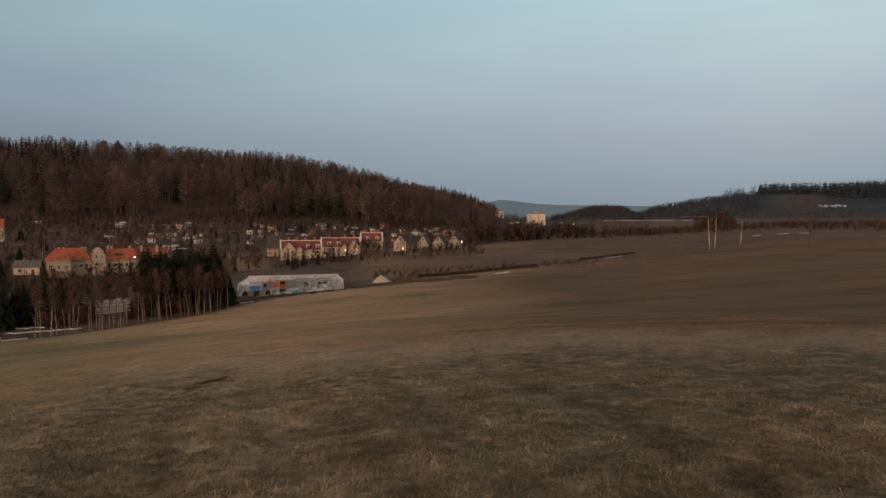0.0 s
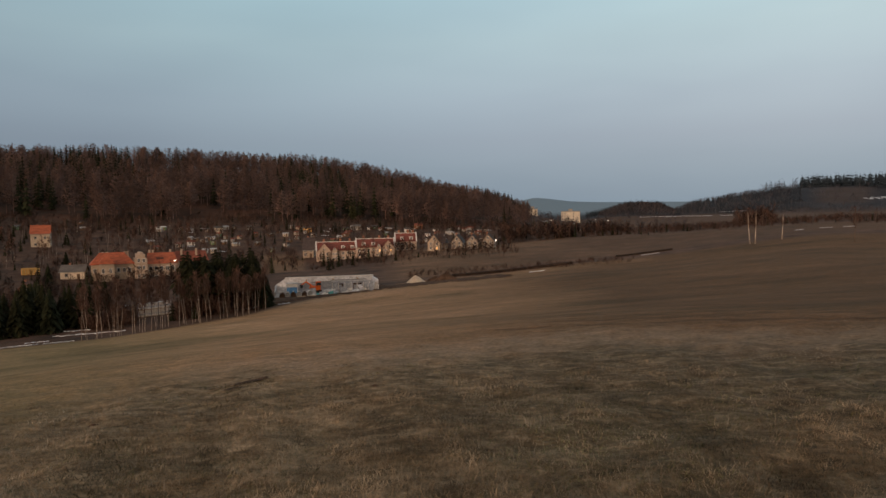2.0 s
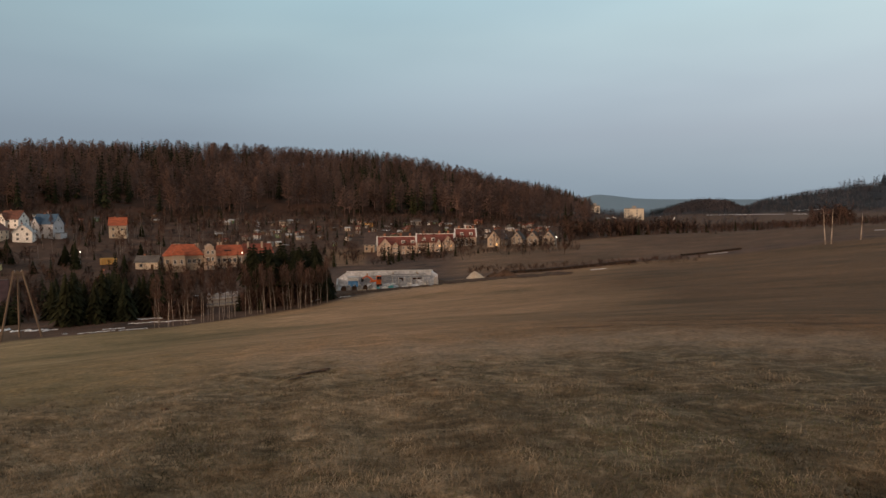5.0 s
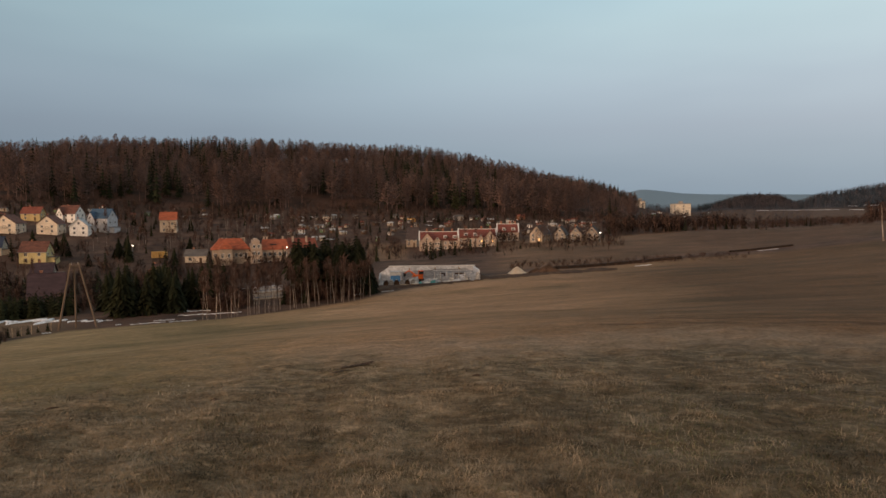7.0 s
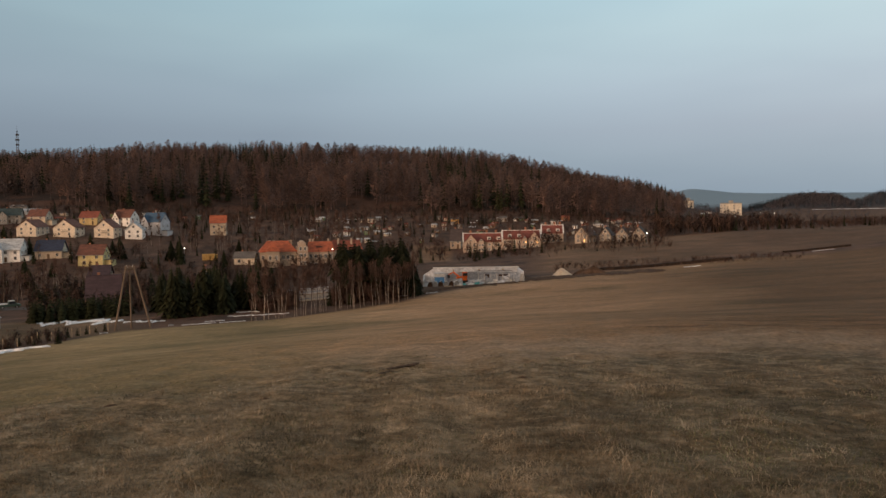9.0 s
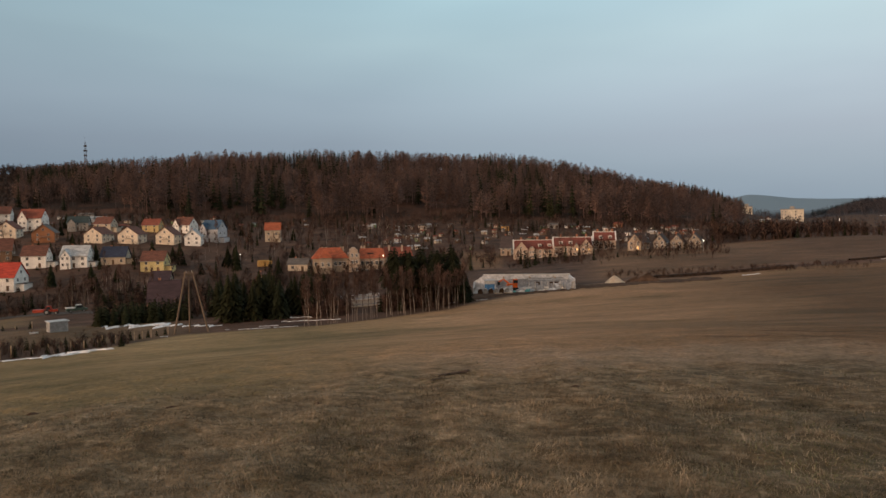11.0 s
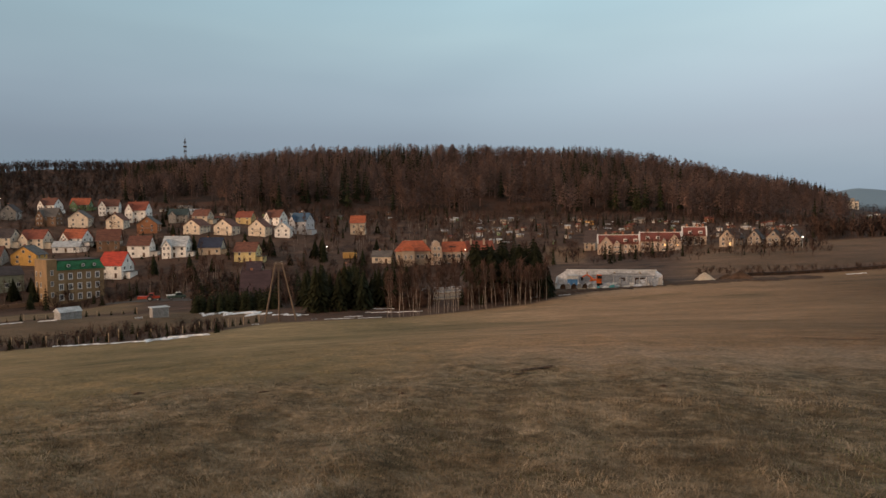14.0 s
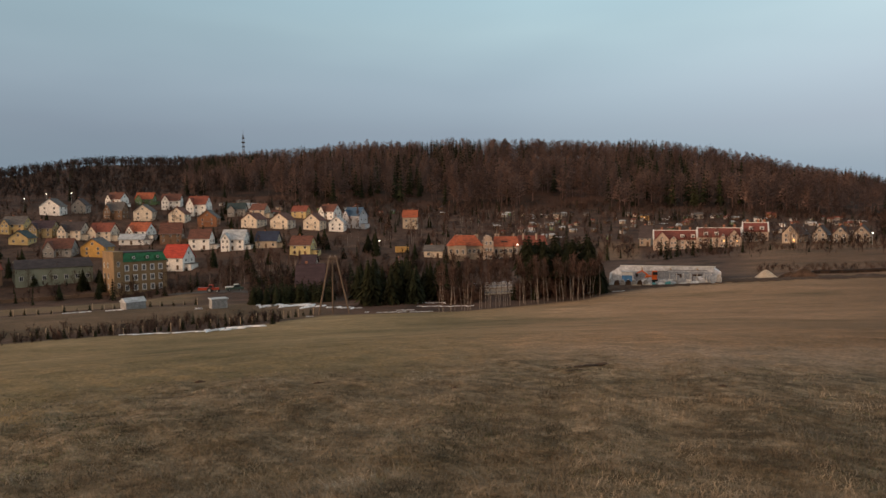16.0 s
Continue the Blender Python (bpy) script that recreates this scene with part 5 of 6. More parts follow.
set_out("spruce_tree", 10, [(g0.uniform(5.2, 9.0), g0.uniform(325, 345)) for _ in range(14)], 3, 0.3, 0.5)
set_out("spruce_tree", 8, spots, 5, 0.5, 0.9)
garden = [(g0.uniform(-66, -31), g0.uniform(240, 400)) for _ in range(70)] + [(g0.uniform(-16, 3), g0.uniform(262, 285)) for _ in range(16)]
garden += [(g0.uniform(-52, -36.5), g0.uniform(262, 345)) for _ in range(34)] + [(g0.uniform(-63, -47), g0.uniform(300, 420)) for _ in range(30)]
set_out("spruce_tree", 9, [(a, q) for a, q in garden[:58] + garden[86:] if clear_of_fronts(np.array([a]), np.array([q]))[0]], 3, 0.42, 0.8)
bare = [(-53.9, 250), (-53.5, 252), (-60.0, 262), (-58.9, 262), (-57.9, 264), (-61.5, 264), (-63, 266)] + garden[58:86] + [(g0.uniform(-50, -44), g0.uniform(215, 245)) for _ in range(14)]
set_out("birch_tree", 16, [(g0.uniform(-50.5, -43), g0.uniform(222, 262)) for _ in range(22)], 4, 0.7, 1.1)
set_out("birch_tree", 15, [(g0.uniform(-40, -21), g0.uniform(290, 400)) for _ in range(80)], 5, 0.8, 1.35)
bare += [(-9.0, 322), (-8.7, 323), (22.6, 300), (28.7, 205), (12, 420), (30, 330), (33, 300), (35, 310)]
set_out("bare_tree", 11, bare, 6, 0.7, 1.35)


def lone_birch(az, r, h, lean):
    g = random.Random(int(az * 100))
    ob = thing("birch_tree", az, r, 0, "lone pale-stemmed birch at the field's edge", "tree", "field birches")
    s = Shape()
    s.tube((0, 0, -0.3), (lean * 0.5, 0, h * 0.5), 0.17, 0.12, 7).tube((lean * 0.5, 0, h * 0.5), (lean * 0.7, 0, h), 0.12, 0.04, 7)
    s.make("trunk", BIRCH, ob, smooth=True)
    gg = np.random.default_rng(g.randrange(9999))
    t = []
    for k in range(30):
        f = gg.uniform(0.5, 1.0)
        base = np.array((lean * 0.6 * f, 0, f * h))
        spray(t, base, base + (gg.normal(0, 0.8), gg.normal(0, 0.8), gg.uniform(0.3, 1.4)), 0.04)
    mesh_object("crown", *tri_list(t), TWIGS, ob)


lone_birch(21.75, 216, 9.6, -0.9)
lone_birch(22.1, 216, 9.8, 0.4)
lone_birch(23.95, 222, 7.6, 0.5)


def thickets():
    brush = shapes_of(bare_shape, 6, 0, 31, limbs=10, spread=0.45, twigs=3, low=0.02, forks=False)
    con = shapes_of(spruce_shape, 3, 1, 32, layers=7, wide=0.3)
    for name, n, az0, az1, r0, r1, h0, h1, mix, label in (
            ("birch_undergrowth", 430, -31.5, -17.8, 131, 152, 1.2, 5.2, 0.02, "dense brown undergrowth behind the birches"),
            ("valley_scrub", 420, -47.3, -34, 150, 240, 2.0, 6.0, 0.25, "dark leafless scrub on the valley floor"),
            ("meadow_edge_shrubs", 280, -70, -45, 103, 122, 0.6, 2.5, 0.08, "low bare shrubs along the meadow's lower edge"),
            ("roadside_scrub", 120, -57, -47, 226, 250, 1.0, 4.5, 0.1, "leafless roadside bushes below the village"),
            ("row_scrub", 260, -14.2, 3.5, 252, 290, 0.7, 2.9, 0.05, "brown scrub in front of the old row"),
            ("ditch_brush", 380, -6, 13, 191, 208, 0.4, 1.8, 0.0, "dry rust-brown weeds along the ditch"),
            ("field_edge_brush", 260, 13, 42, 285, 335, 0.8, 3.4, 0.05, "brown bushes on the upper field's edge"),
            ("slope_scrub", 900, -60, 3, 400, 470, 1.5, 5.5, 0.05, "russet scrub at the foot of the larch forest"),
            ("hollow_scrub", 360, -34, -18.6, 205, 300, 2.0, 5.5, 0.05, "brown scrub in the hollow behind the spruces")):
        az, r, p = scatter(n, az0, az1, r0, r1, (lambda a, q: (np.abs(a + 26.4) > 1.3) | (q > 152)) if name == "birch_undergrowth" else None)
        slot = np.where(rng.random(len(r)) < mix, rng.integers(6, 9, len(r)), rng.integers(0, 6, len(r)))
        plant(name, brush + con, p, rng.uniform(h0, h1, len(r)), [BIRCHTWIGS if name == "birch_undergrowth" else TWIGS, SPRUCE], label, "scrub", slot)
    # shrubs and small evergreens in the yards round the houses
    p, hh = [], []
    for az, r in YARDS:
        for _ in range(9):
            b, q = az + rng.uniform(-1.9, 1.9), r + rng.uniform(-13, -5)
            x, y = q * math.sin(radians(b)), q * math.cos(radians(b))
            p.append((x, y, float(landform(x, y)) - 0.1))
            hh.append(rng.uniform(0.8, 2.3))
    plant("yard_shrubs", brush + con, p, hh, [TWIGS, SPRUCE], "dark shrubs and small evergreens in the house yards", "shrubs", np.where(rng.random(len(p)) < 0.45, rng.integers(6, 9, len(p)), rng.integers(0, 6, len(p))))
    # clipped dark conifers round the plum-roofed house
    az, r, p = scatter(150, -47.2, -40.6, 146, 166)
    plant("conifer_hedge", con, p, rng.uniform(3.0, 5.2, len(r)), [TWIGS, SPRUCE], "dark evergreen hedge round the plum-roofed house", "hedge", rng.integers(0, 3, len(r)))


thickets()


# ---------------------------------------------------------------- building site
SLATE = surface("blue_grey_blocks", (0.43, 0.455, 0.50), (0.29, 0.31, 0.345), 0.85, 0.8, 4.0, 0.2)


def site():
    az, r, turn = -12.9, 163, 3
    ob = thing("unfinished_building", az, r, turn, "unfinished grey block building with open walls and a ring beam", "building", sink=0.5)
    Shape().box(-12, 12, -5, 6, -1.5, 0.5).make("floor_slab", CONCRETE, ob)
    Shape().prism([(-12, 0), (12, 0), (12, 3.9), (-9.4, 3.9), (-12, 2.2)], 5.6, 6.0).make("back_wall", FOIL, ob)
    Shape().box(-9.6, 12.1, 5.5, 6.1, 3.9, 4.1).make("ring_beam", FRAME, ob)
    Shape().box(11.6, 12.0, -5, 5.5, 0.5, 3.8).make("end_wall", FOIL, ob)
    Shape().add([(-12, -3, 0.5), (-12, 5.5, 0.5), (-12, 5.5, 2.3), (-12, -3, 1.6), (-11.6, -3, 0.5), (-11.6, 5.5, 0.5), (-11.6, 5.5, 2.3), (-11.6, -3, 1.6)],
                [(0, 1, 2, 3), (7, 6, 5, 4), (0, 4, 5, 1), (1, 5, 6, 2), (2, 6, 7, 3), (3, 7, 4, 0)]).make("low_wall", CONCRETE, ob)
    g = random.Random(3)
    for x0, x1, h in ((0.6, 3.4, 2.3), (3.8, 6.0, 2.7), (6.2, 8.4, 2.2), (8.6, 11.4, 2.8)):
        Shape().box(x0, x1, -4.9, -4.5, 0.5, 0.5 + h).make("wall_panel", SLATE, ob)
    for k in range(8):
        x = 1.2 + k * 1.45
        Shape().tube((x, -5.05, 0.5), (x, -5.05, 3.4), 0.1, 0.1, 5).make("prop", FRAME, ob)
    for x, z in ((-1.0, 3.0), (3.5, 3.3), (7.5, 3.2)):
        Shape().box(x - 2.4, x + 2.4, 1.8, 2.1, z, z + 0.22, pose(0, 0, 0, 0, g.uniform(-2, 2), 0)).make("beam", STEEL, ob)
    Shape().box(-6.5, 11.4, 3.0, 3.3, 0.5, 2.9).make("inner_wall", SLATE, ob)
    # dark slab on the solid wall, painting the shade within an opening
    Shape().box(3.0, 9.0, 2.9, 3.0, 1.0, 2.4).make("dark_opening", SOIL, ob)
    for x in (-4.5, 2.0, 8.0):
        Shape().box(x - 0.12, x + 0.12, 1.8, 5.6, 3.3, 3.6).make("joist", PALLET, ob)

    def near(name, dx, dy, label, cat, group="", lift=0.0):
        o = new(name)
        a = radians(-az + turn)
        base = polar(az, r)
        x, y = base.x + dx * math.cos(a) - dy * math.sin(a), base.y + dx * math.sin(a) + dy * math.cos(a)
        z = base.z + 0.1 if lift else float(landform(x, y))
        o.location, o.rotation_euler = (x, y, z), (0, 0, a + radians(g.uniform(-8, 8)))
        return tagged(o, label, cat, group)

    o = near("site_cabin", -8.0, 2.0, "small blue and white site cabin", "cabin", lift=1)
    Shape().box(-1.2, 1.2, -1, 1, 0, 1.5).make("body", BLUEP, o)
    Shape().box(-1.25, 1.25, -1.05, 1.05, 1.5, 2.3).make("upper_wall", FRAME, o)
    Shape().box(-1.35, 1.35, -1.15, 1.15, 2.3, 2.42).make("roof", R_METAL, o)
    # excavator
    o = near("excavator", -2.4, 0.5, "orange tracked excavator with a raised boom", "excavator", lift=1)
    for y in (-0.9, 0.9):
        Shape().prism([(-1.5, 0.15), (-1.2, 0), (1.2, 0), (1.5, 0.15), (1.5, 0.55), (1.2, 0.7), (-1.2, 0.7), (-1.5, 0.55)], y - 0.25, y + 0.25).make("track", BLACKP, o)
    Shape().prism([(-1.5, 0.75), (1.1, 0.75), (1.1, 1.6), (-1.2, 1.7), (-1.5, 1.3)], -1.0, 1.0).make("body", ORANGEP, o)
    cab = Shape().box(0.0, 1.15, -1.0, 0.05, 1.6, 2.75).make("cab", ORANGEP, o)
    Shape().box(0.1, 1.2, -1.04, 0.0, 1.85, 2.55).make("cab_window", GLASS, cab)
    Shape().tube((-0.9, 0.3, 1.7), (-2.2, 0.3, 2.7), 0.22, 0.18, 6).make("boom", ORANGEP, o)
    Shape().tube((-2.2, 0.3, 2.7), (-3.4, 0.3, 2.0), 0.17, 0.13, 6).make("dipper_arm", ORANGEP, o)
    Shape().prism([(-3.7, 2.1), (-3.1, 2.0), (-3.0, 1.4), (-3.6, 1.2)], 0.0, 0.6).make("bucket", BLACKP, o)
    for k in range(6):
        o = near("building_material_bag", -10.2 + k * 1.25, -6.2, "dark grey wrapped bulk bag of building material", "bulk bag", "bulk bags")
        Shape().prism([(-0.55, 0), (0.55, 0), (0.5, 0.9), (0.15, 1.35), (-0.3, 1.2), (-0.6, 0.7)], -0.5, 0.5).make("sack", CONCRETE if k % 2 else SOIL, o)
        Shape().tube((-0.25, 0, 1.15), (0.2, 0, 1.55), 0.09, 0.04, 5).make("tied_neck", FRAME, o)
    for dx, dy, m, s_ in ((-3.6, -6.4, FRAME, 1.0), (-2.4, -6.0, TEALP, 0.8), (1.0, -6.3, TEALP, 1.1), (-0.6, -6.5, FRAME, 0.9), (4.0, -6.2, FRAME, 0.8), (6.5, -6.0, FOIL, 1.0)):
        o = near("crumpled_sheet_heap", dx, dy, "crumpled plastic sheet heap on the site" if m is not TEALP else "crumpled teal tarpaulin heap", "tarpaulin")
        Shape().add([(-1.3 * s_, -0.6, 0), (1.2 * s_, -0.7, 0), (1.3 * s_, 0.7, 0), (-1.1 * s_, 0.6, 0), (-0.6 * s_, -0.1, 0.55 * s_), (0.3 * s_, 0.2, 0.8 * s_), (0.7 * s_, -0.2, 0.45 * s_)],
                    [(0, 1, 6, 4), (1, 2, 6), (2, 5, 6), (2, 3, 5), (3, 4, 5), (3, 0, 4), (4, 6, 5), (3, 2, 1, 0)]).make("sheet", m, o)
    for k in range(22):
        dx, w, h = g.uniform(-4.5, 11.5), g.uniform(0.7, 2.2), g.uniform(0.6, 1.9)
        o = near("formwork_panel", dx, g.uniform(-6.6, -5.4), "pale formwork panel propped up on a muddy building site", "panel", "formwork panels")
        o.rotation_euler = (radians(g.uniform(-35, -8)), radians(g.uniform(-14, 14)), o.rotation_euler[2] + radians(g.uniform(-35, 35)))
        Shape().box(-w / 2, w / 2, -0.04, 0.04, -0.1, h).make("panel", (FRAME, SLATE, FOIL, CONCRETE, SLATE)[k % 5], o)
        Shape().box(-w / 2, w / 2, -0.1, -0.045, h * 0.45, h * 0.45 + 0.1).make("batten", STEEL, o)
    for dx, dy, n in ((-13.6, -4.5, 6), (-15.6, -4.2, 5), (-13.2, -6.8, 3), (-15.4, -6.6, 3), (-6.0, -8.4, 1), (-3.6, -8.2, 1)):
        o = near("timber_stack", dx, dy, "stack of brown timber boards and pallets", "timber stack", "timber stacks")
        for k in range(n * 2):
            for j in (-0.45, 0.0, 0.45):
                Shape().box(-0.9, 0.9, j - 0.18, j + 0.18, k * 0.17, k * 0.17 + 0.13).make("board", PALLET, o)


site()


# ---------------------------------------------------------------- heaps, ditch, snow, tracks
def heap(az, r, rad, h, mat, label, seed):
    g = random.Random(seed)
    ob = thing("soil_heap" if mat is SOIL else "sand_heap", az, r, 0, label, "heap", sink=0.3)
    v, f, n = [], [], 22
    for k in range(9):
        t = k / 8
        for i in range(n):
            a = i * math.tau / n
            rr = rad * (1 - t) * (1 + 0.10 * math.sin(3 * a + seed) + g.uniform(-0.05, 0.05))
            v.append((rr * math.cos(a) * 1.1, rr * math.sin(a) * 0.9, (h + 0.3) * (1 - (1 - t) ** 1.25) + g.uniform(-0.05, 0.05)))
    for k in range(8):
        for i in range(n):
            f.append((k * n + i, k * n + (i + 1) % n, (k + 1) * n + (i + 1) % n, (k + 1) * n + i))
    mesh_object("mound", v, f, mat, ob, smooth=True)


heap(-5.3, 172, 2.6, 2.0, SAND, "pale sand heap beside the ditch", 1)
heap(-2.7, 174, 3.6, 2.0, SOIL, "dark heap of dug soil", 2)
heap(-3.6, 176, 2.4, 1.2, SOIL, "low dark heap of dug soil", 5)
heap(-8.6, 168, 4.0, 0.8, SOIL, "flattened mound of dug soil", 6)


def ribbon(name, path, width, mat, label, category, lift=0.05, seed=0, crown=0.0, kind="structure", n=70, broken=0.0):
    """An uneven strip laid on the ground along bearings and distances."""
    g = random.Random(seed)
    t = np.linspace(0, 1, n)
    k = np.linspace(0, 1, len(path))
    az, r = np.interp(t, k, [p[0] for p in path]), np.interp(t, k, [p[1] for p in path])
    x, y = r * np.sin(np.radians(az)), r * np.cos(np.radians(az))
    dx, dy = np.gradient(x), np.gradient(y)
    ln = np.hypot(dx, dy) + 1e-9
    nx, ny = -dy / ln, dx / ln
    w = width * (0.55 + 0.45 * np.sin(math.pi * t) ** 0.4) * np.array([g.uniform(0.55, 1.1) for _ in t]) / 2
    jag = np.array([g.uniform(-0.15, 0.15) for _ in t]) * width + (0.35 * np.sin(t * 17 + seed) + 0.25 * np.sin(t * 41 + 3 * seed)) * width * (broken > 0)
    if broken:
        ragged = 0.5 + 0.5 * np.sin(t * 21 + seed) * np.sin(t * 47 + 2.1 * seed) + np.array([g.uniform(-0.3, 0.3) for _ in t])
        w = w * np.clip((ragged - broken * 0.45) * 1.8, 0.0, 1.15)
    rows = []
    for off, up in ((-1, 0.0), (-0.7, crown), (0, crown * 1.15), (0.7, crown), (1, 0.0)):
        px, py = x + nx * (w * off + jag), y + ny * (w * off + jag)
        rows.append(np.stack([px, py, ground_height(px, py) + lift + up - (0.12 if abs(off) == 1 and crown else 0)], -1))
    v = np.stack(rows, 1).reshape(-1, 3)
    f = [(i * 5 + j, i * 5 + j + 1, (i + 1) * 5 + j + 1, (i + 1) * 5 + j) for i in range(n - 1) for j in range(4)]
    return tagged(mesh_object(name, v.tolist(), f, mat, smooth=True), label, category, kind=kind)


for k, (path, w, c) in enumerate((
        (((-57.2, 104), (-54.5, 101), (-50.5, 97)), 1.4, 0.06), (((-51.0, 98.0), (-49.5, 97.5), (-46.8, 101)), 3.4, 0.16), (((-46.9, 142), (-44.4, 141), (-41.3, 135)), 5.0, 0.2),
        (((-41, 133), (-39.6, 131), (-38.2, 129)), 1.8, 0.1), (((-36.8, 119), (-35.6, 118), (-34.4, 117)), 1.0, 0.06), (((-34.0, 116), (-32, 115)), 1.0, 0.06), (((-35, 156), (-33.9, 157), (-33, 156)), 2.4, 0.12),
        (((-34.2, 136), (-32.5, 135), (-30.8, 134)), 1.2, 0.08), (((-33.4, 128), (-31, 127), (-28.5, 126)), 1.0, 0.08), (((-35.2, 122), (-33.6, 121)), 1.0, 0.08),
        (((-19.9, 138), (-18.6, 140), (-17.6, 141)), 2.4, 0.12), (((-16.9, 141), (-15.9, 142)), 0.8, 0.06), (((4.4, 184), (5.0, 184.5), (5.7, 186)), 1.3, 0.08),
        (((13.6, 215), (15.0, 218)), 0.6, 0.05), (((24.8, 258), (25.4, 259)), 0.5, 0.04), (((26.5, 262), (27.3, 264)), 0.35, 0.03), (((28.0, 268), (28.7, 270)), 0.45, 0.03),
        (((-58, 150), (-56.8, 151)), 2.0, 0.1), (((-61, 152), (-59, 153)), 1.2, 0.1), (((-51.6, 140), (-51, 140)), 0.9, 0.25), (((-42.8, 118), (-42.2, 118)), 0.9, 0.08), (((-37.9, 121), (-37.5, 121)), 0.9, 0.08))):
    ribbon("snow_patch", path, w, SNOW, "thin remnant patch of old snow lying in dry grass", "snow", 0.03, k, c, n=90, broken=0.45 if k in (0, 1, 2) else 1.15 if k in (4, 5, 8, 9) else 0.7)
for k, (path, w) in enumerate(((((13.5, 835), (16, 840), (19, 845)), 6), (((19.6, 846), (22, 850)), 5), (((22.8, 845), (25.5, 850)), 5), (((19.3, 960), (21.6, 962)), 7), (((27.4, 860), (28.6, 860)), 9), (((29.8, 880), (31.6, 885)), 5), (((29.3, 1050), (31.0, 1056)), 18))):
    ribbon("far_snow", path, w, SNOW, "long streak of old snow on a far field", "snow", 0.25, 40 + k, 0.12, n=80, broken=0.6)
g1 = random.Random(77)
for k in range(20):
    a0, r0 = g1.uniform(-26, 1), g1.uniform(335, 428)
    ribbon("snow_patch", ((a0, r0), (a0 + g1.uniform(0.25, 0.8), r0 + g1.uniform(-2, 2))), g1.uniform(1.2, 3.0), SNOW, "thin remnant patch of old snow lying on the allotment slope", "snow", 0.05, 80 + k, 0.12, n=30, broken=0.5)
ribbon("dug_ground", ((-19.5, 141), (-15, 156), (-8.4, 163), (-3.6, 167), (2.6, 180)), 15.0, SOIL, "churned dark soil round the building site", "soil", 0.1, 70, 0.1, n=120)
# the ditch: a bank of dark dug soil along the field's lower side
DITCH = surface("dark_ditch_soil", (0.040, 0.025, 0.018), (0.024, 0.016, 0.012), 0.9, 0.7, 10.0, 0.6, spec=0.1)
ribbon("ditch_bank", ((-2.2, 186), (2, 193), (8.0, 200)), 2.8, DITCH, "dark bank of freshly dug soil along a ditch", "ditch", 0.05, 60, 0.6)
ribbon("ditch_bank", ((11.6, 214), (14.0, 220), (16, 224)), 2.4, DITCH, "dark bank of freshly dug soil along a ditch", "ditch", 0.05, 61, 0.4)
ribbon("soil_scar", ((-22.6, 8.65), (-20.2, 8.7), (-18.0, 8.95)), 0.15, SOIL, "short dark scar of bare soil in the grass", "soil", 0.015, 65, n=40)
ribbon("soil_scar", ((-21.4, 8.4), (-20.0, 8.5)), 0.10, SOIL, "short dark scar of bare soil in the grass", "soil", 0.015, 66, n=20)
ribbon("lane", ((-53.5, 236), (-50, 217), (-47.5, 205), (-46, 196)), 6.0, TARMAC, "worn asphalt lane with parked vehicles", "road", 0.06, 67, n=60)
ribbon("lane", ((-64, 168), (-57, 166), (-50, 175)), 3.0, SOIL, "muddy garden track", "track", 0.05, 68, n=60)


def molehills():
    """Small crumbly mounds of dark earth strewn over the meadow."""
    g = random.Random(19)
    for az, r in ((-42.6, 7.9), (-31.0, 7.2), (-52.0, 9.0), (-9.0, 7.4)):
        ob = new("molehill")
        x, y = r * math.sin(radians(az)), r * math.cos(radians(az))
        ob.location, ob.rotation_euler = (x, y, float(ground_height(x, y)) - 0.02), (0, 0, g.uniform(0, 6))
        tagged(ob, "small mound of dark crumbled earth in the grass", "molehill", "molehills")
        rad, h, n = g.uniform(0.05, 0.08), g.uniform(0.03, 0.05), 12
        v = [(rad * (1 - k / 4) ** 0.8 * math.cos(i * math.tau / n) * g.uniform(0.75, 1.25) * 1.4, rad * (1 - k / 4) ** 0.8 * math.sin(i * math.tau / n) * g.uniform(0.75, 1.25), h * (k / 4) ** 0.7 + g.uniform(-0.006, 0.006)) for k in range(5) for i in range(n)]
        f = [(k * n + i, k * n + (i + 1) % n, (k + 1) * n + (i + 1) % n, (k + 1) * n + i) for k in range(4) for i in range(n)]
        mesh_object("mound", v, f, SOIL, ob, smooth=True)


molehills()


# ---------------------------------------------------------------- sheds, vehicles, saplings
def tin_shed(az, r, w, d, h, turn, gable, label):
    ob = thing("tin_shed", az, r, turn, label, "shed", sink=0.1)
    m = Matrix.Rotation(radians(90), 4, "Z")
    top = h + (0.7 if gable else 0.0)
    for k in range(int(w / 0.4)):
        x = -w / 2 + k * 0.4
        Shape().box(x + 0.01, x + 0.39, -d / 2, -d / 2 + 0.06, 0, h).make("wall_sheet", STEEL, ob)
    Shape().prism([(-d / 2 + 0.08, 0), (d / 2, 0), (d / 2, h), (0, top), (-d / 2 + 0.08, h)], -w / 2, w / 2, m).make("body", CONCRETE, ob)
    slab_roof(ob, -w / 2 - 0.2, w / 2 + 0.2, -d / 2 - 0.2, d / 2 + 0.2, h, top + 0.15, (0.03, d / 2 + 0.1) if gable else (0.02, 0.02), R_METAL)
    Shape().box(-0.5, 0.5, -d / 2 - 0.05, -d / 2 - 0.005, 0, h - 0.3).make("door", STEEL, ob)


tin_shed(-49.8, 141, 3.0, 2.4, 2.0, 14, False, "grey corrugated metal shed with a flat roof")
tin_shed(-56.1, 153, 4.0, 3.0, 1.7, 22, True, "grey garden shed with a pale pitched roof")


def wheels(ob, spots, rad, wide):
    for x, y in spots:
        w = Shape().tube((x, y - wide / 2, rad), (x, y + wide / 2, rad), rad, rad, 14).make("wheel", BLACKP, ob)
        Shape().tube((x, y - wide / 2 - 0.02, rad), (x, y + wide / 2 + 0.02, rad), rad * 0.55, rad * 0.55, 10).make("rim", STEEL, w)


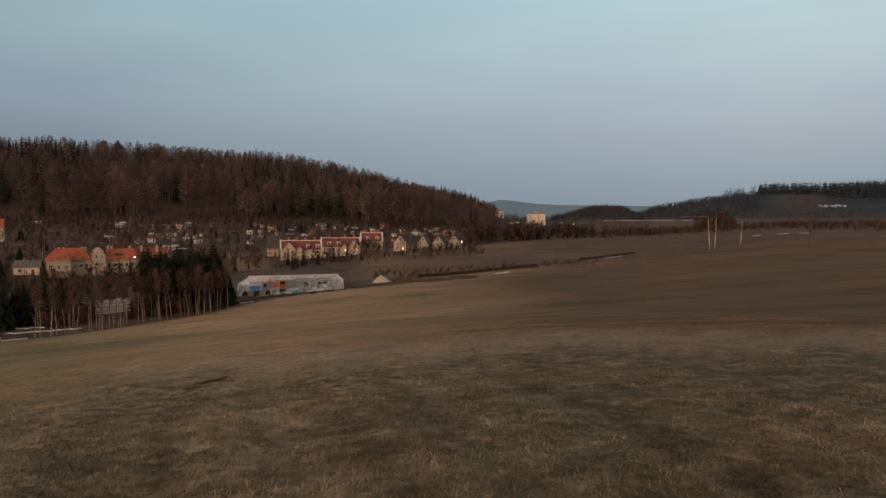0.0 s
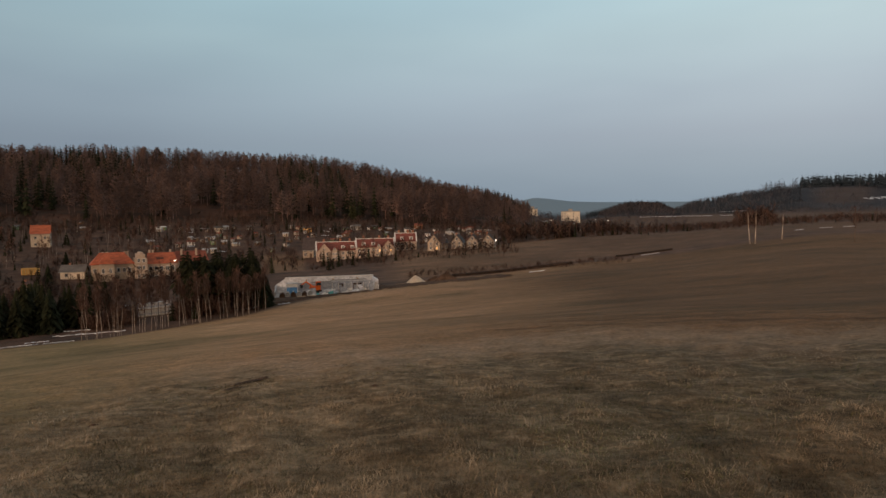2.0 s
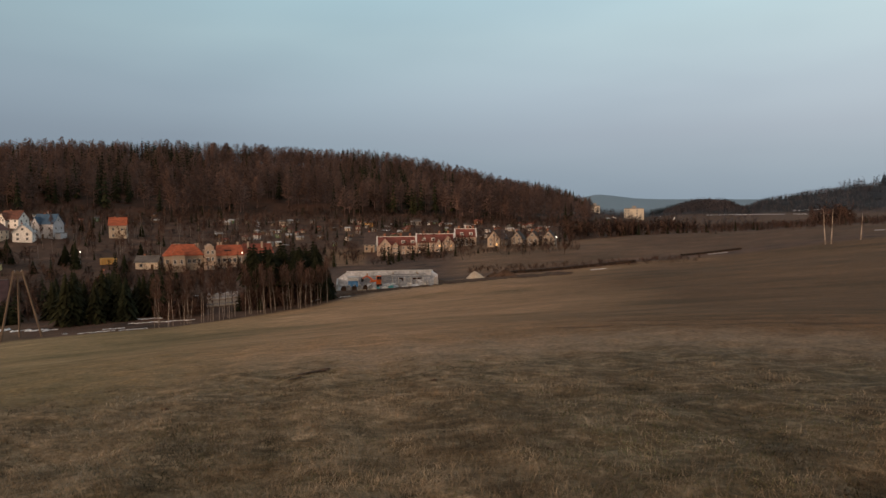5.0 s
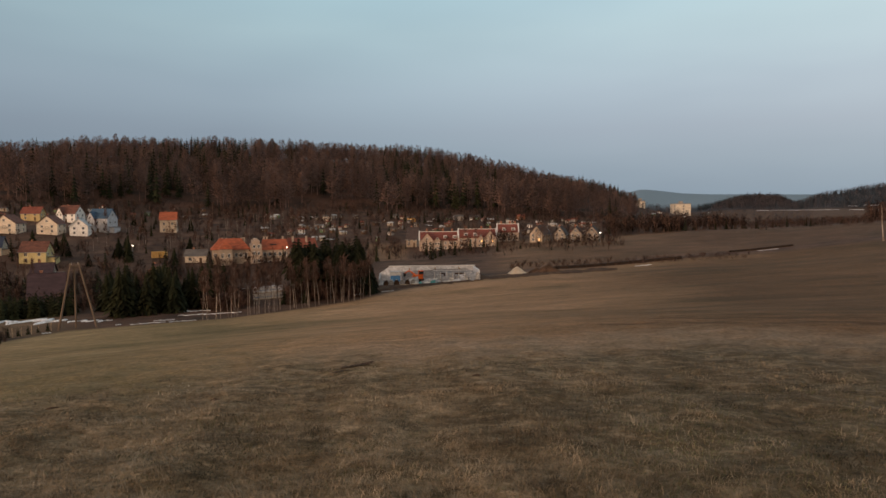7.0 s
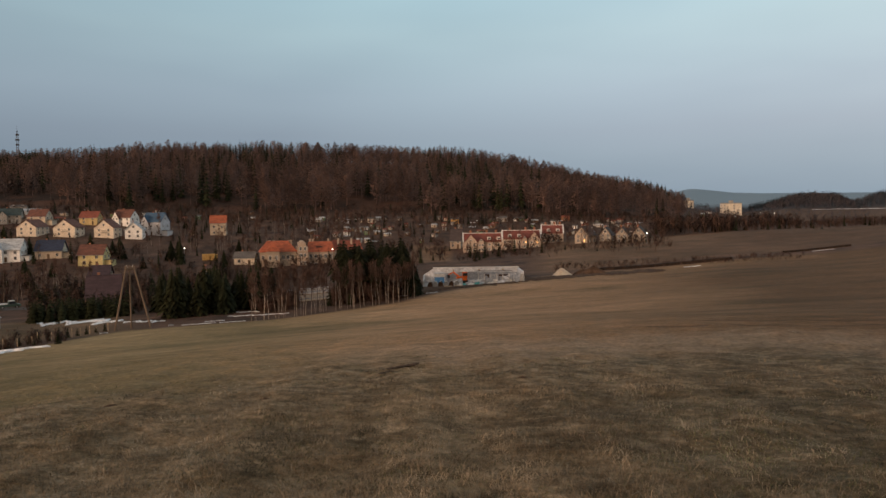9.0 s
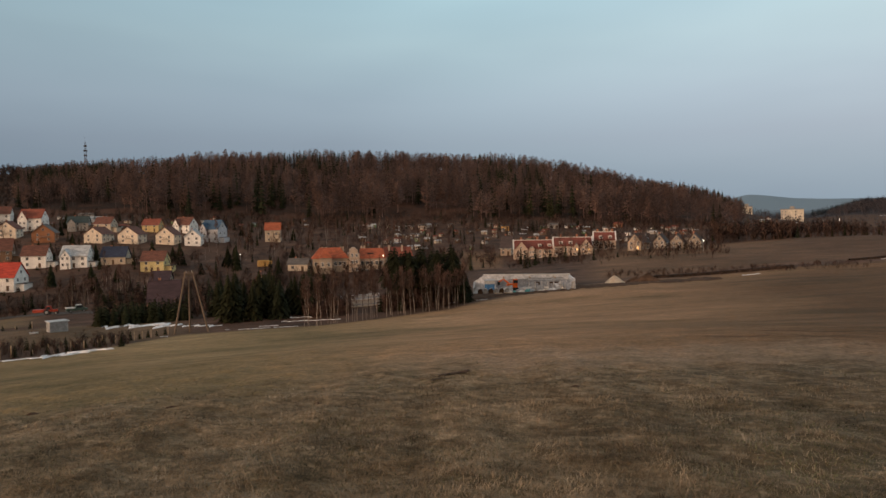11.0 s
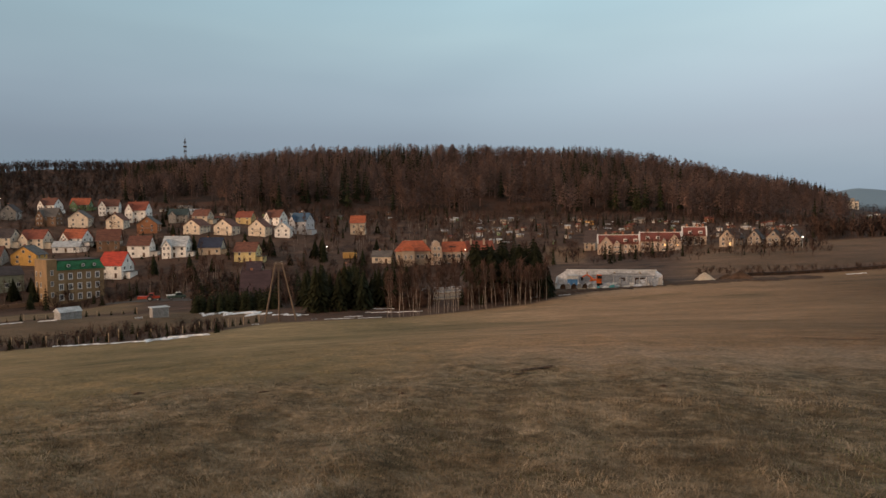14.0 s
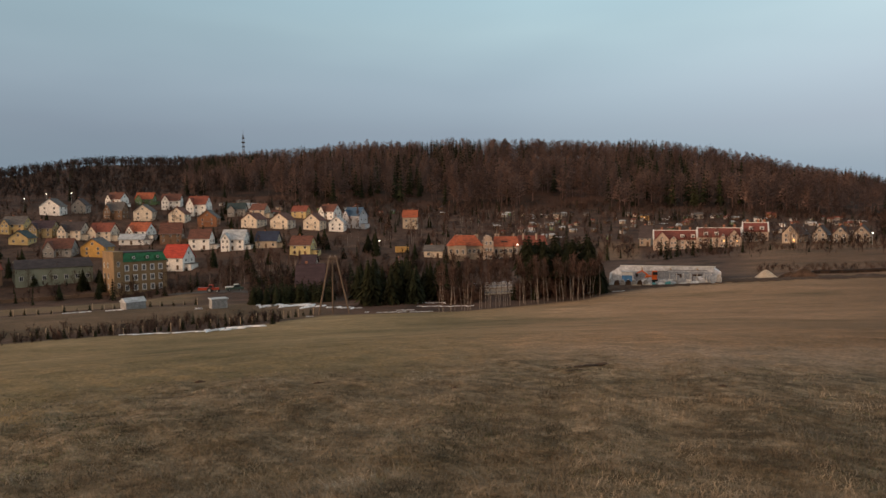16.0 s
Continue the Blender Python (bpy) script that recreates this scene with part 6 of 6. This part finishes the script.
def pickup():
    ob = thing("pickup_truck", -48.5, 212, 8, "dark green pickup truck with a pale cab roof, parked", "pickup truck")
    G = surface("dark_green_paint", (0.06, 0.10, 0.08), None, 0.35, 1.0, 8.0, 0.0)
    Shape().prism([(-2.6, 0.5), (2.6, 0.5), (2.7, 0.95), (2.0, 1.15), (-2.6, 1.15)], -0.9, 0.9).make("body", G, ob)
    cab = Shape().prism([(-0.3, 1.15), (1.9, 1.15), (1.3, 1.95), (-0.1, 1.95)], -0.85, 0.85).make("cab", G, ob)
    Shape().prism([(-0.12, 1.95), (1.3, 1.95), (1.2, 2.05), (-0.05, 2.05)], -0.85, 0.85).make("cab_roof", FRAME, cab)
    Shape().prism([(0.0, 1.25), (1.6, 1.25), (1.2, 1.85), (0.1, 1.85)], -0.88, 0.88).make("side_window", GLASS, cab)
    Shape().box(-2.65, -0.4, -0.95, 0.95, 1.15, 1.4).make("bed", FRAME, ob)
    wheels(ob, ((-1.6, -0.8), (1.7, -0.8), (-1.6, 0.8), (1.7, 0.8)), 0.4, 0.26)
    Shape().box(2.62, 2.72, -0.7, -0.4, 0.7, 0.9).make("headlight", FRAME, ob)


def tractor():
    TRACTOR = surface("red_paint", (0.42, 0.055, 0.025), None, 0.45, 1.0, 8.0)
    ob = thing("red_tractor", -50.2, 216, -14, "orange-red tractor with a cab and trailer", "tractor")
    Shape().box(-0.6, 1.9, -0.45, 0.45, 0.8, 1.5).make("bonnet", TRACTOR, ob)
    cab = Shape().prism([(-1.1, 0.9), (0.3, 0.9), (0.2, 2.4), (-0.9, 2.4)], -0.7, 0.7).make("cab", TRACTOR, ob)
    Shape().prism([(-0.95, 1.5), (0.25, 1.5), (0.15, 2.25), (-0.8, 2.25)], -0.73, 0.73).make("cab_window", GLASS, cab)
    wheels(ob, ((-0.7, -0.85), (-0.7, 0.85)), 0.75, 0.4)
    wheels(ob, ((1.5, -0.6), (1.5, 0.6)), 0.45, 0.28)
    Shape().box(-4.2, -1.5, -0.9, 0.9, 0.8, 1.5).make("trailer", TRACTOR, ob)


pickup()
tractor()


def wrapped_pallets():
    """Foil-wrapped pallets of building blocks, stacked two high behind the birches."""
    g = random.Random(31)
    a = radians(27)
    for az, cols in ((-26.35, 5), (-28.4, 1)):
        c = polar(az, 150)
        for j in range(cols):
            dx = (j - (cols - 1) / 2) * 1.3
            x, y = c.x + dx * math.cos(a), c.y + dx * math.sin(a)
            z = float(landform(x, y)) - 0.05
            for tier in range(2):
                o = new("wrapped_pallet")
                o.location, o.rotation_euler = (x, y, z + tier * 1.42), (0, 0, a + radians(g.uniform(-4, 4)))
                tagged(o, "pallet of building blocks wrapped in white and bluish foil", "pallet", "wrapped pallets")
                s = Shape()
                for k in (-0.5, 0.0, 0.5):
                    s.box(-0.58, 0.58, k - 0.07, k + 0.07, 0, 0.14)
                s.make("pallet_base", PALLET, o)
                Shape().prism([(-0.56, 0.145), (0.56, 0.145), (0.58, 0.7), (0.53, 1.36), (-0.54, 1.4), (-0.58, 0.75)], -0.55, 0.55).make("wrapping", (FRAME, SNOW, FOIL)[g.randrange(3)], o)
                Shape().box(-0.595, 0.595, -0.57, 0.57, 0.6, 0.68).make("strap", BLUEP, o)


wrapped_pallets()


def skip_container():
    ob = thing("yellow_container", -34.6, 292, 6, "yellow steel container with ribs", "container")
    Shape().box(-2.9, 2.9, -1.2, 1.2, 0, 2.5).make("body", AMBER, ob)
    for k in range(7):
        Shape().box(-2.7 + k * 0.85, -2.5 + k * 0.85, -1.28, -1.2, 0.1, 2.4).make("rib", YELLOW, ob)


skip_container()


def saplings():
    g = random.Random(12)
    spots = [(np.interp(k, [0, 16], [-65, -51.5]), 164 + g.uniform(-2, 2)) for k in range(17)]
    spots += [(np.interp(k, [0, 13], [-50.5, -42.4]), np.interp(k, [0, 13], [104, 122])) for k in range(14)]
    spots += [(np.interp(k, [0, 12], [-64, -51.5]), np.interp(k, [0, 12], [110, 104])) for k in range(13)]
    first = None
    for k, (az, r) in enumerate(spots):
        if first is None:
            first = thing("staked_sapling", az, r, 0, "young evergreen sapling beside a pale stake", "sapling", "staked saplings", 0.1)
            v, f = spruce_shape(np.random.default_rng(3), 7, 0.3)
            tint_layer(mesh_object("foliage", v * 1.5, f, SPRUCE, first), np.ones((len(v), 4)))
            Shape().box(0.45, 0.53, -0.04, 0.04, 0, 1.3).make("stake", PALLET, first)
        else:
            p, sc = polar(az, r), g.uniform(0.6, 1.25)
            copy_thing(first, pose(p.x, p.y, p.z - 0.05, 0, 0, g.uniform(0, 360)) @ Matrix.Diagonal((sc, sc, sc, 1)))


saplings()


# ---------------------------------------------------------------- grass of the near meadow
def blades(name, n, az0, az1, r0, r1, h0, h1, wide, mat, label, power, patch, keep):
    """Dry grass: bent blades in tufts, lying over in changing directions."""
    g = np.random.default_rng(len(name) * 7 + n)
    per = 14
    m = n // per
    az = np.radians(g.uniform(az0, az1, m))
    r = r0 * (r1 / r0) ** (g.random(m) ** power)
    cx, cy = r * np.sin(az), r * np.cos(az)
    dens = lumps(cx, cy, 0.55, patch) + 0.7 * lumps(cx, cy, 1.7, patch + 2)
    ok = (dens + g.normal(0, 0.5, m) > keep) & (g.random(m) > ease(r, 0.5 * r1, r1))
    cx, cy, r = cx[ok], cy[ok], r[ok]
    m = len(cx)
    cx, cy, rr = np.repeat(cx, per), np.repeat(cy, per), np.repeat(r, per)
    tuft = np.repeat(g.uniform(0.55, 1.35, m), per)
    x, y = cx + g.normal(0, 0.055, m * per) * (0.7 + rr / 10), cy + g.normal(0, 0.055, m * per) * (0.7 + rr / 10)
    h = g.uniform(h0, h1, m * per) * tuft
    lie = np.repeat(g.uniform(0, math.tau, m), per) + g.normal(0, 0.9, m * per)
    bend = g.uniform(0.3, 1.3, m * per) * h
    face = g.uniform(0, math.tau, m * per)
    w = wide * g.uniform(0.6, 1.3, m * per) * (0.8 + rr / 9)
    z = ground_height(x, y) - 0.01
    wx, wy = np.cos(face) * w / 2, np.sin(face) * w / 2
    ux, uy = np.cos(lie) * bend, np.sin(lie) * bend
    P = lambda fx, fz, s, ws: np.stack([x + ux * fx + wx * s * ws, y + uy * fx + wy * s * ws, z + h * fz], -1)
    v = np.stack([P(0, 0, -1, 1), P(0, 0, 1, 1), P(0.35, 0.55, 1, 0.8), P(0.35, 0.55, -1, 0.8), P(1.0, 0.78, 0, 0)], 1).reshape(-1, 3)
    b = (np.arange(m * per) * 5)[:, None]
    f = np.concatenate([b + np.array([0, 1, 2]), b + np.array([0, 2, 3]), b + np.array([3, 2, 4])])
    ob = mesh_object(name, v, f, mat)
    # bleached and dull patches, tuft by tuft
    tone = np.repeat(g.uniform(0.75, 1.25, m), per) * np.clip(1 + 0.5 * lumps(x, y, 0.12, 3.0) + 0.45 * lumps(x, y, 0.36, 1.0), 0.35, 1.9)
    warm = 0.06 * lumps(x, y, 0.6, 7.0) + np.repeat(g.normal(0, 0.03, m), per)
    tones = np.stack([tone * (1 + warm), tone, tone * (1 - warm), np.ones_like(tone)], -1)
    tint_layer(ob, np.repeat(tones, 5, axis=0))
    return tagged(ob, label, "grass", kind="stuff")


blades("dry_grass", 280000, -66, 38, 3.0, 11.0, 0.02, 0.055, 0.0030, GRASS, "matted dry tan winter grass in uneven tufts", 0.95, 0.0, -0.5)
blades("green_grass", 90000, -66, 38, 3.0, 11.0, 0.018, 0.05, 0.0034, GREENGRASS, "short dull green grass between dry tufts", 0.9, 3.0, 0.0)
blades("tall_dry_grass", 34000, -68, 40, 3.0, 9.0, 0.05, 0.09, 0.0026, GRASS, "taller bleached dry grass tufts", 0.9, 5.0, 0.3)
blades("meadow_tufts", 40000, -66, 38, 8.5, 20.0, 0.012, 0.03, 0.0036, GRASS, "short pale grass farther out on the meadow", 0.9, 8.0, 0.0)
